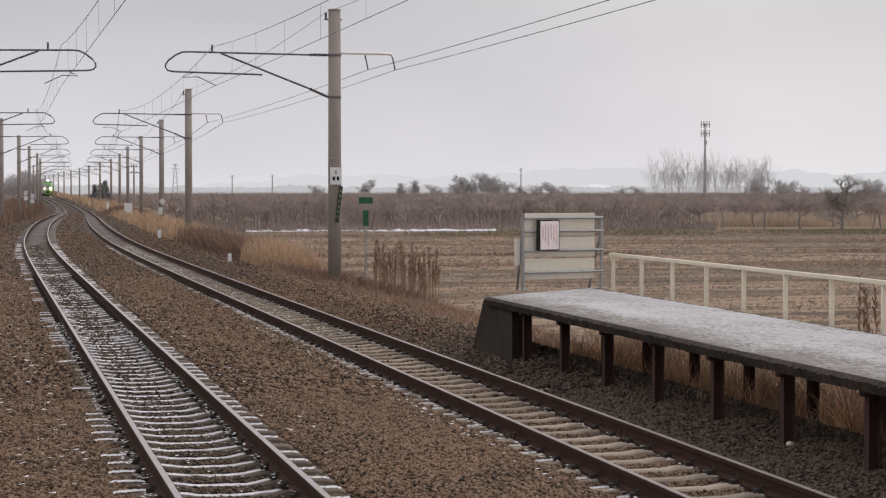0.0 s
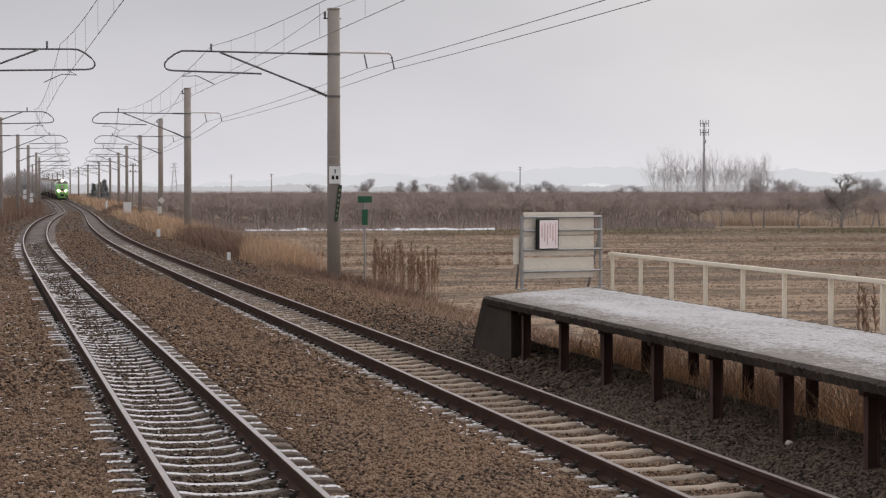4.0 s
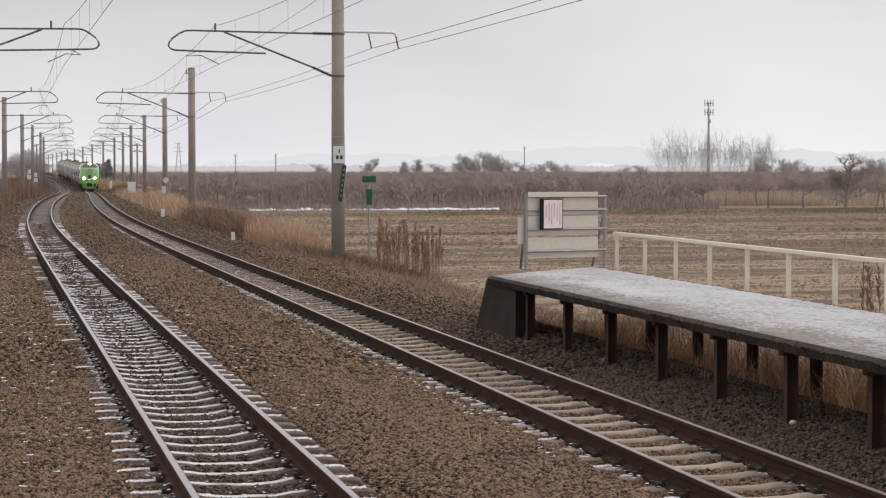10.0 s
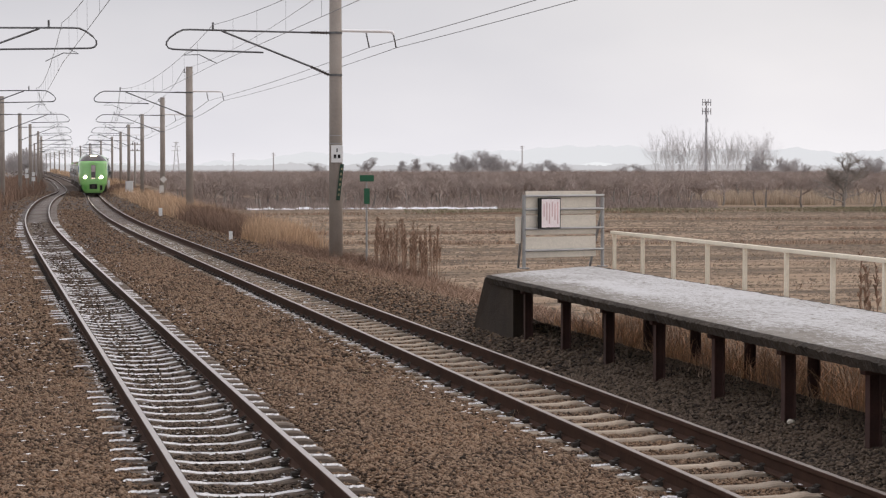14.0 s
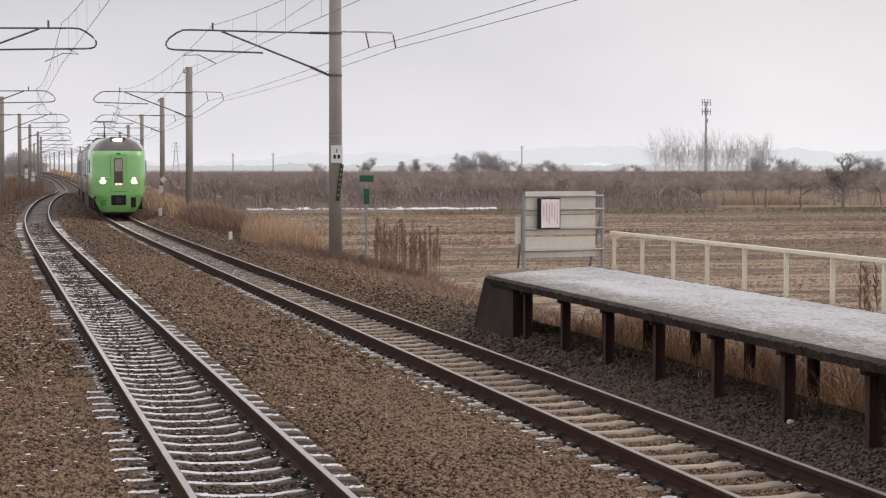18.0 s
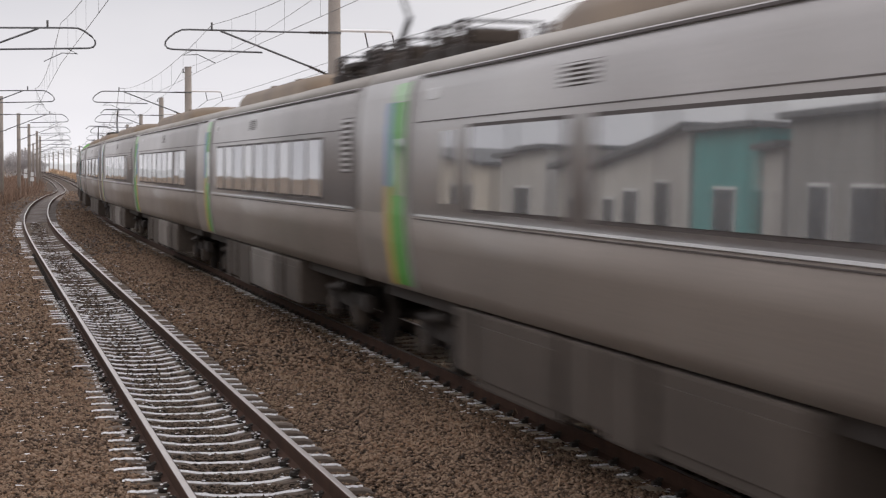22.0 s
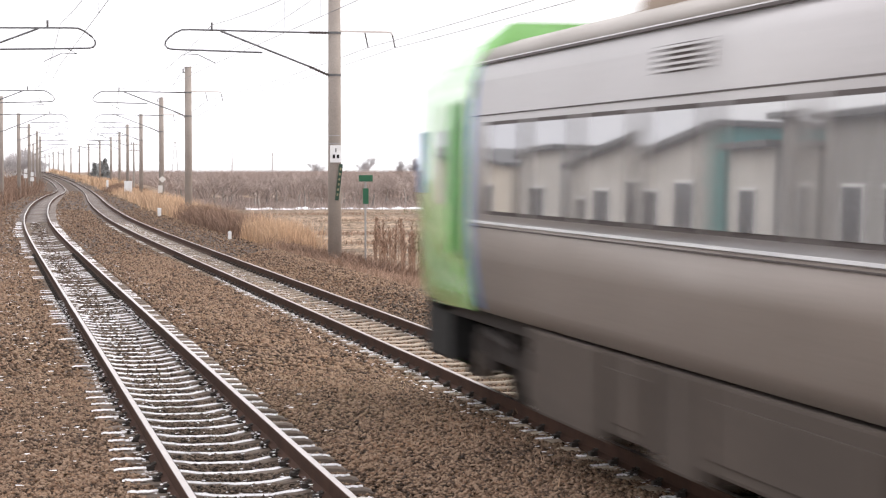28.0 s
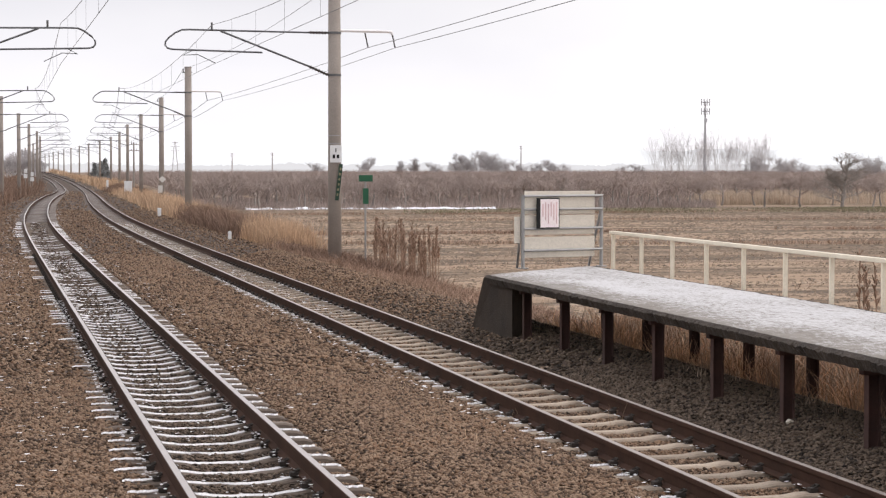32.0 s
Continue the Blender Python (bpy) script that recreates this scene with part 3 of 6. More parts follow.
def track(name, off, z, smat, snowy, label, line=centre):
    root = tagged(empty(name), label, "railway track", "tracks", kind="structure")
    for side in (-0.566, 0.566):
        rail = part("rail", sweep(bmesh.new(), WEB, -120, 900, off + side, z, 3.0, line), M_RAIL, root, "rusty brown steel rail")
        part("rail_head", sweep(bmesh.new(), HEAD, -120, 900, off + side, z, 3.0, line), M_RAILHEAD if snowy else M_RAILHEAD_DULL, rail, "worn shiny running surface")
    me = sleeper_mesh("sleeper", 0.18, smat, 0.95 if snowy else 0.88, 0.024 if snowy else -0.004)
    me_far = sleeper_mesh("sleeper", 0.18, smat if snowy else M_SLEEPER_GREY, 0.93 if snowy else 0.88, 0.024 if snowy else -0.004)
    lumps = [snow_mesh(k, -0.5 + 0.03 * (k % 3), 0.49 - 0.03 * (k % 2), 0.07) for k in range(12)], [snow_mesh(k + 20, 0.66 + 0.03 * (k % 3), (0.97 if snowy else 0.87) - 0.03 * (k % 3), 0.055 if snowy else 0.035) for k in range(6)]
    rng = random.Random(7 if snowy else 8)
    s, far = 9.0, []
    while s < 700:
        if s < 100:
            x = float(line(s)) + off
            sl = place("sleeper", me if s + rng.uniform(-10, 10) < 40 else me_far, None, root)
            sl.matrix_basis = pose(x, s + rng.uniform(-0.015, 0.015), z - (0.214 if snowy else 0.196), 0, 0, -math.degrees(heading(s)) + rng.uniform(-0.4, 0.4))
            if snowy:
                if rng.random() < (0.97 if s < 36 else 0.8 if s < 46 else 0.5 if s < 60 else 0.15):
                    place("snow", rng.choice(lumps[0]), None, sl)
                for k in (1, -1):
                    if rng.random() < ((0.88 if s < 34 else 0.45) if k > 0 else 0.85 if s < 24 else 0.3):
                        q = place("snow", rng.choice(lumps[1]), None, sl)
                        q.matrix_basis = pose(0, 0, 0 if k > 0 else 0.014, 0, 0, 0 if k > 0 else 180)
            elif rng.random() < (0.6 if s < 40 else 0.2):
                q = place("snow", rng.choice(lumps[1]), None, sl)
                q.matrix_basis = pose(0, 0, 0, 0, 0, 180)
            if s < 62:
                for cx in (-0.66, -0.47, 0.47, 0.66):
                    q = place("rail_clip", CLIP, None, sl)
                    q.matrix_basis = pose(cx, 0, 0.028, 0, 0, 0 if cx in (-0.66, 0.47) else 180)
        else:
            far.append(s)
        s += SPACING
    S = np.array(far)
    X = line(S) + off
    b = np.array([(-1, -0.11, 0), (1, -0.11, 0), (1, 0.11, 0), (-1, 0.11, 0), (-1, -0.13, -0.15), (1, -0.13, -0.15), (1, 0.13, -0.15), (-1, 0.13, -0.15)])
    v = (b[None] + np.stack([X, S, rise(S) + z - 0.19], -1)[:, None]).reshape(-1, 3)
    q = np.array([(0, 1, 2, 3), (0, 4, 5, 1), (1, 5, 6, 2), (2, 6, 7, 3), (3, 7, 4, 0)])
    f = (q[None] + (np.arange(len(S)) * 8)[:, None, None]).reshape(-1, 4)
    tagged(from_arrays("far_sleepers", v, f, M_FARSLEEP, root), "row of snowy sleepers" if snowy else "row of sleepers", kind="stuff")
    return root


track("track_1", -GAP, RAIL_Z[0], M_SLEEPER_DARK, True, "ballasted single track with snow lines on its sleepers", near_centre)
track("track_2", 0.0, RAIL_Z[1], M_SLEEPER, False, "ballasted track with bare tan concrete sleepers")

# ---- low side platform on posts ----
PZ, PX0, PX1, PS1 = 0.70, 7.58, 10.15, 31.6
platform = tagged(empty("platform"), "low concrete side platform on rusted posts, dusted with snow", "platform", kind="structure")


def slab():
    """The deck, with a chipped rim."""
    rng = random.Random(5)
    bm = bmesh.new()
    rows = []
    ys = list(np.arange(-30, 8, 2.0)) + list(np.arange(8, PS1 + 0.01, 0.05)) + [PS1]
    for y in ys:
        j = lambda a: rng.uniform(-a, a) * (1.0 if rng.random() < 0.9 else 2.6)
        e = max(0.0, y - 26.0) * 0.455   # the far end runs askew
        rows.append([bm.verts.new(p) for p in ((PX0 + 0.05 + j(0.01), y, PZ - 0.13 + j(0.004)), (PX0 + j(0.012), y, PZ - 0.035 + j(0.008)), (PX0 + 0.04 + j(0.01), y, PZ + j(0.002)), (PX1 - 0.05, y + e, PZ), (PX1, y + e, PZ - 0.03), (PX1, y + e, PZ - 0.125))])
    for a, b in zip(rows, rows[1:]):
        for i in range(6):
            bm.faces.new((a[i], b[i], b[(i + 1) % 6], a[(i + 1) % 6]))
    bm.faces.new(rows[0])
    bm.faces.new(rows[-1][::-1])
    bmesh.ops.recalc_face_normals(bm, faces=bm.faces)
    return bm


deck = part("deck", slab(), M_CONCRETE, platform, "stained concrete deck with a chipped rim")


def snow_cover():
    rng = random.Random(15)
    bm = bmesh.new()
    rows = []
    for y in list(np.arange(-30, 8, 2.0)) + list(np.arange(8, PS1 - 0.05, 0.1)):
        a, b = PX0 + 0.055 + rng.uniform(-0.008, 0.008), PX1 - 0.12 + rng.uniform(-0.04, 0.04)
        rows.append([bm.verts.new((a + (b - a) * k / 8, y + max(0.0, y - 26.0) * 0.455 * k / 8, PZ + 0.004 + (0.005 + rng.uniform(0, 0.005)) * (0 < k < 8))) for k in range(9)])
    for a, b in zip(rows, rows[1:]):
        for i in range(8):
            bm.faces.new((a[i], a[i + 1], b[i + 1], b[i]))
    return bm


part("snow", snow_cover(), M_SLABTOP, deck, "thin patchy snow on the deck", True)


def leg_bm(h):
    """A steel H post."""
    bm = bmesh.new()
    box(bm, -0.05, 0.05, -0.06, -0.049, 0, h)
    box(bm, -0.05, 0.05, 0.049, 0.06, 0, h)
    box(bm, -0.006, 0.006, -0.049, 0.049, 0, h)
    box(bm, -0.09, 0.09, -0.09, 0.09, h - 0.02, h)
    return bm


for k in range(22):
    s = 29.9 - 2.055 * k
    for x, zb in ((7.83, -0.3), (9.3, -0.62)):
        h = PZ - 0.12 - zb
        ob = part("post", leg_bm(h), M_RUST, platform, "rusted brown steel post")
        ob.matrix_basis = pose(x, s + (0.0 if x < 8 else 0.85), zb, 0, 0, 90)
    part("cross_beam", boxed(7.72, 9.9, s - 0.06, s + 0.06, PZ - 0.2, PZ - 0.122, bevel=0.01), M_RUST, platform)


def abutment():
    """The sloping end block."""
    bm = bmesh.new()
    a = [(7.66, 33.0, -0.45), (7.6, 31.75, PZ - 0.02), (7.66, 31.3, PZ - 0.06), (7.7, 30.25, PZ - 0.125), (7.7, 30.25, -0.45)]
    b = [(8.05, y + 0.3, z) for _, y, z in a]
    va, vb = [bm.verts.new(p) for p in a], [bm.verts.new(p) for p in b]
    bm.faces.new(va[::-1])
    bm.faces.new(vb)
    for i in range(5):
        bm.faces.new((va[i], va[(i + 1) % 5], vb[(i + 1) % 5], vb[i]))
    bmesh.ops.recalc_face_normals(bm, faces=bm.faces)
    bmesh.ops.bevel(bm, geom=list(bm.edges), offset=0.03, segments=2, affect="EDGES")
    return bm


part("end_block", abutment(), M_DARKCONC, platform, "dark stained sloping concrete end block")

railing = tagged(empty("railing"), "low cream painted metal railing along the platform's back", "railing")
for k in range(24):
    s = 33.1 - 1.52 * k
    part("post", boxed(10.11, 10.163, s - 0.026, s + 0.026, PZ - 0.1, 1.27, bevel=0.006), M_CREAM, railing)
part("top_rail", boxed(10.09, 10.175, -3.0, 33.2, 1.27, 1.325, bevel=0.012), M_CREAM, railing, "cream top rail")


# ---- tube frame with panels at the platform's end ----
def end_frame():
    root = tagged(empty("end_barrier", pose(9.42, 33.65, PZ, 0, 0, 18)), "galvanised tube barrier with beige panels and a pink notice", "barrier")
    w = 0.785
    for x in (-w, w):
        part("upright", tubed([(x, 0, 0), (x, 0, 1.22)], 0.03, 10), M_GALV, root)
        part("foot", boxed(x - 0.06, x + 0.06, -0.08, 0.08, 0.0, 0.02, bevel=0.004), M_GALV, root)
    for z in (0.3, 0.66, 0.98, 1.2):
        part("crossbar", tubed([(-w, -0.035, z), (w, -0.035, z)], 0.022, 8), M_GALV, root)
    for z0, z1, x1 in ((0.18, 0.52, w - 0.13), (0.56, 0.88, w - 0.13), (0.9, 1.28, w - 0.13)):
        part("panel", boxed(-w + 0.04, x1, 0.01, 0.03, z0, z1, bevel=0.004), M_PANEL, root, "beige sheet metal panel")
    part("side_panel", boxed(-w - 0.13, -w - 0.02, 0.05, 0.07, 0.42, 0.86, bevel=0.004), M_PANEL, root)
    part("brace", tubed([(-w, 0.02, 0.95), (-w + 0.14, 0.4, 0.0)], 0.022, 8), M_GALV, root)
    part("brace", tubed([(w, 0.02, 0.95), (w + 0.02, 0.4, 0.0)], 0.022, 8), M_GALV, root)
    board = part("notice_board", boxed(-0.56, -0.12, -0.09, -0.062, 0.66, 1.17, bevel=0.004), M_BLACK, root, "dark backing board")
    part("notice", boxed(-0.5, -0.14, -0.097, -0.091, 0.68, 1.15), M_PAPER, board, "pink printed notice")
    for i in range(6):
        x = -0.185 - i * 0.054
        part("print_bar", boxed(x - 0.01, x + 0.01, -0.1, -0.098, 0.74 + 0.06 * (i % 3), 1.1 - 0.03 * (i % 2)), M_BAR_RED, board)
    return root


end_frame()


# ---- overhead line: concrete masts, brackets, wires ----
def mast_bm(h, r0, r1):
    return tubed([(0, 0, -1.3), (0, 0, h * 0.5), (0, 0, h)], 0, 20, [r0, (r0 + r1) / 2, r1])


def insulator(bm, a, b, r=0.06, n=7):
    a, b = Vector(a), Vector(b)
    for i in range(n):
        p = a.lerp(b, (i + 0.2) / n)
        q = a.lerp(b, (i + 0.6) / n)
        tube(bm, [p, q], r, 10, [r, r * 0.55])
    tube(bm, [a, b], r * 0.5, 8)
    return bm


def bracket(root, side):
    """A hinged cantilever over the track: top tube, looped lower tube, strut and steady arm. side -1 reaches left."""
    X = lambda d: side * d
    top, low = 6.27, 5.62
    part("insulator", insulator(bmesh.new(), (X(0.15), 0, top), (X(0.75), 0, top + 0.005)), M_INSUL, root, "brown ribbed insulator")
    part("insulator", insulator(bmesh.new(), (X(0.2), 0, 5.06), (X(0.75), 0, 5.3)), M_INSUL, root, "brown ribbed insulator")
    loop = [(X(d), 0, z) for d, z in ((0.7, top), (4.2, 6.31), (4.4, 6.3), (4.58, 6.22), (4.78, 6.07), (4.87, 5.95), (4.88, 5.86), (4.82, 5.78), (4.72, 5.75), (4.6, 5.74), (2.1, 5.68))]
    part("bracket_tube", tubed(loop, 0.026, 8), M_STEEL, root, "grey looped bracket tube")
    part("strut", tubed([(X(0.7), 0, 5.28), (X(3.3), 0, 6.28)], 0.028, 8), M_STEEL, root)
    part("steady_arm", tubed([(X(4.1), 0, 5.72), (X(4.38), 0, 5.58), (X(3.95), 0, 5.6), (X(3.45), 0, 5.36)], 0.014, 6), M_STEEL, root)
    part("suspension_clamp", tubed([(X(3.55), 0, 6.3), (X(3.55), 0, 6.52)], 0.03, 8), M_STEEL, root)
    for z in (top, 5.05):
        part("band", tubed([(0, 0, z - 0.03), (0, 0, z + 0.03)], 0.197, 16), M_STEEL, root)


def mast(x, s, side):
    root = tagged(empty("overhead_line_mast", pose(x, s, 0.0, 0, 0, -math.degrees(heading(s)))), "grey concrete mast with a steel bracket over the track", "mast", "overhead line masts")
    part("shaft", mast_bm(7.55, 0.2, 0.175), M_POLE, root, "weathered concrete shaft", True)
    part("cap", tubed([(0, 0, 7.55), (0, 0, 7.6)], 0.185, 16), M_POLE, root)
    bracket(root, side)
    if side < 0:
        part("feeder_arm", tubed([(0.15, 0, 6.34), (1.6, 0, 6.33), (1.68, 0, 6.31), (1.72, 0, 6.24)], 0.042, 8), M_BRIGHT, root, "white feeder arm")
        for d in (0.9, 1.7):
            part("feeder_insulator", insulator(bmesh.new(), (d, 0, 6.28), (d + 0.09, 0, 5.86), 0.032, 6), M_INSUL, root, "hanging insulator")
        part("top_insulator", insulator(bmesh.new(), (-0.25, 0, 7.3), (-0.25, 0, 7.5), 0.05, 3), M_INSUL, root)
        part("top_bolt", tubed([(-0.3, 0, 7.3), (0.22, 0, 7.3)], 0.02, 6), M_STEEL, root)
    return root


MAST_S = [10.5, 60, 109, 157, 206, 256, 306, 356, 406, 456, 506, 556, 606, 656, 706, 756, 806]
MAST_X = [9.93, 9.93, 10.35, 12.9, 14.95, 16.95, 19.1, 20.8, 21.6, 21.9, 22.1, 22.1, 22.1, 22.2, 22.3, 22.4, 22.4]
first_mast = None
for x, s in zip(MAST_X[1:], MAST_S[1:]):
    m = mast(x, s, -1)
    first_mast = first_mast or m
    mast(x - 11.72, s, 1)
tagged(first_mast, "grey concrete mast with number plate and green plate")
part("number_plate", boxed(-0.17, 0.17, -0.225, -0.205, 2.52, 3.02, bevel=0.006), M_WHITE, first_mast, "white number plate")
for z, w in ((2.88, 0.04), (2.7, 0.09)):
    for dx in ((-0.06, 0.06) if w > 0.05 else (0,)):
        part("number_bar", boxed(dx - w / 2.5, dx + w / 2.5, -0.229, -0.226, z - 0.06, z + 0.05), M_BLACK, first_mast)
plate = part("green_plate", boxed(-0.055, 0.055, -0.012, 0.012, -0.53, 0.53, bevel=0.006), M_PLATE, first_mast, "narrow dark green plate, fixed askew")
plate.matrix_basis = pose(0.09, -0.21, 1.95, 0, 7, 0)
for k in range(6):
    part("plate_bar", boxed(-0.025, 0.025, -0.016, -0.013, -0.4 + 0.15 * k, -0.33 + 0.15 * k), M_MOSS, plate)
for z in (3.07, 3.3):
    part("strap", tubed([(0, 0, z - 0.012), (0, 0, z + 0.012)], 0.2, 20), M_GALV, first_mast, "thin galvanised strap")


def wire_run(name, off, zs, sag, r, label):
    """One wire from mast to mast."""
    root = tagged(empty(name), label, "wire", "overhead wires")
    for (x0, s0), (x1, s1) in zip(list(zip(MAST_X, MAST_S))[:12], list(zip(MAST_X, MAST_S))[1:13]):
        pts = []
        for k in range(13):
            q = k / 12
            pts.append((x0 + (x1 - x0) * q + off, s0 + (s1 - s0) * q, zs - sag * 4 * q * (1 - q)))
        part("span", tubed(pts, r * (0.85 if s0 < 100 else 1.3), 5), M_WIRE, root)
    return root


for side, off in ((1, -3.55), (-1, -7.8)):
    wire_run("contact_wire", off, 5.31, 0.02, 0.008, "thin copper contact wire over the track")
    wire_run("messenger_wire", off, 6.45, 0.5, 0.009, "sagging carrier wire over the track")
    drops = tagged(empty("dropper_wires"), "thin droppers between the two overhead wires", "wire", "overhead wires")
    for (x0, s0), (x1, s1) in zip(list(zip(MAST_X, MAST_S))[:6], list(zip(MAST_X, MAST_S))[1:7]):
        for k in range(1, 10):
            q = k / 10
            x, s = x0 + (x1 - x0) * q + off, s0 + (s1 - s0) * q
            part("dropper", tubed([(x, s, 5.3), (x, s, 6.45 - 2.0 * q * (1 - q))], 0.004, 4), M_WIRE, drops)
wire_run("feeder_wire", 0.99, 5.86, 0.1, 0.011, "grey feeder wire beside the masts")
wire_run("feeder_wire", 1.79, 5.86, 0.1, 0.011, "grey feeder wire beside the masts")
wire_run("ground_wire", -0.25, 7.5, 0.3, 0.009, "thin wire along the mast tops")


# ---- trackside signs and boxes ----
def t_sign(x, s):
    z = float(ground_z(x, s))
    root = tagged(empty("trackside_sign", pose(x, s, z - 0.06, 0, 0, 0)), "thin grey post with two dark green sign plates", "sign")
    part("pole", tubed([(0, 0, -0.2), (0, 0, 2.86)], 0.03, 10), M_GALV, root)
    part("plate", boxed(-0.21, 0.21, -0.06, -0.035, 2.66, 2.85, bevel=0.006), M_SIGNGREEN, root, "wide green plate")
    part("plate", boxed(-0.085, 0.085, -0.06, -0.035, 2.0, 2.46, bevel=0.006), M_SIGNGREEN, root, "upright green plate")
    return root


t_sign(10.98, 60.8)


def marker(x, s, h, w, label):
    z = float(ground_z(x, s))
    root = tagged(empty("marker_post", pose(x, s, z - 0.08)), label, "marker")
    part("post", boxed(-w / 2, w / 2, -w / 2, w / 2, 0, h, bevel=0.02), M_WHITE, root)
    part("base", boxed(-w * 0.8, w * 0.8, -w * 0.8, w * 0.8, -0.1, 0.08, bevel=0.01), M_CONCRETE, root)
    return root
marker(8.3, 72.5, 0.36, 0.12, "small white trackside post")
marker(8.75, 108.0, 0.5, 0.18, "small white trackside post")
marker(17.0, 300.0, 1.6, 0.3, "tall white trackside post")


def cabinet(x, s):
    z = float(ground_z(x, s))
    root = tagged(empty("relay_cabinet", pose(x, s, z + 0.02)), "white metal relay cabinet beside the line", "cabinet")
    part("body", boxed(-0.42, 0.42, -0.3, 0.3, 0.12, 1.35, bevel=0.03), M_WHITE, root)
    part("door", boxed(-0.34, 0.34, -0.318, -0.302, 0.18, 1.25, bevel=0.01), M_WHITE, root)
    part("roof", boxed(-0.46, 0.46, -0.34, 0.34, 1.35, 1.42, bevel=0.015), M_WHITE, root)
    part("plinth", boxed(-0.42, 0.42, -0.32, 0.32, -0.1, 0.12), M_CONCRETE, root)


cabinet(15.6, 235.0)


def signal(x, s, h):
    z = float(ground_z(x, s))
    root = tagged(empty("trackside_signal", pose(x, s, z - 0.1)), "grey post with white plates beside the line", "signal")
    part("post", tubed([(0, 0, 0), (0, 0, h)], 0.06, 8), M_POLE, root)
    part("plate", boxed(-0.2, 0.2, -0.1, -0.07, h - 1.0, h - 0.55, bevel=0.01), M_WHITE, root)
    part("lamp_box", boxed(-0.16, 0.16, -0.18, -0.07, h - 0.45, h, bevel=0.03), M_WHITE, root)


# plates on the third right-hand mast
plates = tagged(empty("mast_plates", pose(12.9, 156.7, 0)), "white warning plates fixed to a mast", "sign")
part("diamond", tubed([(0, -0.3, 1.5), (0, -0.25, 1.5)], 0.26, 4), M_HUT, plates)
part("plate", boxed(-0.3, 0.02, -0.3, -0.27, 0.5, 1.05, bevel=0.01), M_HUT, plates)
signal(4.3, 230.0, 2.9)
signal(5.05, 232.0, 2.6)


# ---- dry grass and weeds ----
def blades(name, xs, ss, heights, width, mat, label, seed, lean=0.35, zs=None):
    """Two-piece bent blades that stand on the ground."""
    rng = np.random.default_rng(seed)
    n = len(xs)
    z = ground_z(xs, ss) - 0.08 if zs is None else zs
    a = rng.uniform(0, 6.28, n)
    l = rng.normal(0, lean, (n, 2)) * heights[:, None]
    w = (width * rng.uniform(0.6, 1.4, n))[:, None] * np.stack([np.cos(a), np.sin(a)], -1)
    root = np.stack([xs, ss], -1)
    mid = root + l * 0.35
    tip = root + l
    V = np.empty((n, 5, 3))
    V[:, 0, :2], V[:, 1, :2] = root - w, root + w
    V[:, 2, :2], V[:, 3, :2] = mid + w * 0.7, mid - w * 0.7
    V[:, 4, :2] = tip
    V[:, 0, 2] = V[:, 1, 2] = z
    V[:, 2, 2] = V[:, 3, 2] = z + heights * 0.55
    V[:, 4, 2] = z + heights * rng.uniform(0.85, 1.0, n)
    t = np.array([(0, 1, 2), (0, 2, 3), (3, 2, 4)])
    f = (t[None] + (np.arange(n) * 5)[:, None, None]).reshape(-1, 3)
    return tagged(from_arrays(name, V.reshape(-1, 3), f, mat), label, "grass", kind="stuff")


def clumps(rng, n, s0, s1, u0, u1, spread, per):
    """Blade roots gathered in tufts between two offsets from the line."""
    cs = rng.uniform(s0, s1, n)
    cu = rng.uniform(u0, u1, n)
    s = np.repeat(cs, per) + rng.normal(0, spread, n * per)
    u = np.repeat(cu, per) + rng.normal(0, spread, n * per)
    h = np.repeat(rng.uniform(0.25, 1.0, n), per) * rng.uniform(0.6, 1.0, n * per)
    return centre(s) + u, s, h


g = np.random.default_rng(21)
x, s, h = clumps(g, 420, 13, 34, 4.4, 6.9, 0.12, 26)
blades("dry_grass", x, s, h * 1.0, 0.008, M_GRASS_BROWN, "brown dry grass under and behind the platform", 22, 0.3)
x, s, h = clumps(g, 380, 13, 36, 4.4, 6.9, 0.12, 24)
blades("dry_grass", x, s, h * 1.2, 0.008, M_GRASS_GOLD, "straw coloured dry grass under the platform", 23, 0.35)
x, s, h = clumps(g, 1100, 13, 34, 3.9, 6.8, 0.08, 10)
blades("dry_grass", x, s, h * 1.25, 0.007, M_REED, "pale seed stalks behind the platform", 39, 0.25)
x, s, h = clumps(g, 260, 13, 34, 4.2, 5.8, 0.1, 16)
blades("dry_grass", x, s, h * 1.1, 0.007, M_GRASS_RUST, "reddish dry grass behind the platform", 40, 0.3)
x, s, h = clumps(g, 800, 13, 35, 4.2, 6.2, 0.1, 12)
blades("dry_weeds", x, s, h * 1.05, 0.008, M_ORANGE, "orange brown dead weeds behind the platform", 47, 0.55)
def leaf_scraps(n, s0, s1, u0, u1, seed):
    rng = np.random.default_rng(seed)
    s, u = rng.uniform(s0, s1, n), rng.choice(rng.uniform(u0, u1, 160), n) + rng.normal(0, 0.12, n)
    z = bed_z(u, s) + 0.95 * rng.uniform(0, 1, n) ** 1.3
    v = np.stack([centre(s) + u, s, z], -1)[:, None] + rng.normal(0, 0.022, (n, 3, 3))
    tagged(from_arrays("leaf_scraps", v.reshape(-1, 3), np.arange(n * 3).reshape(-1, 3), M_SCRAP), "withered leaves and seed heads behind the platform", "weeds", kind="stuff")


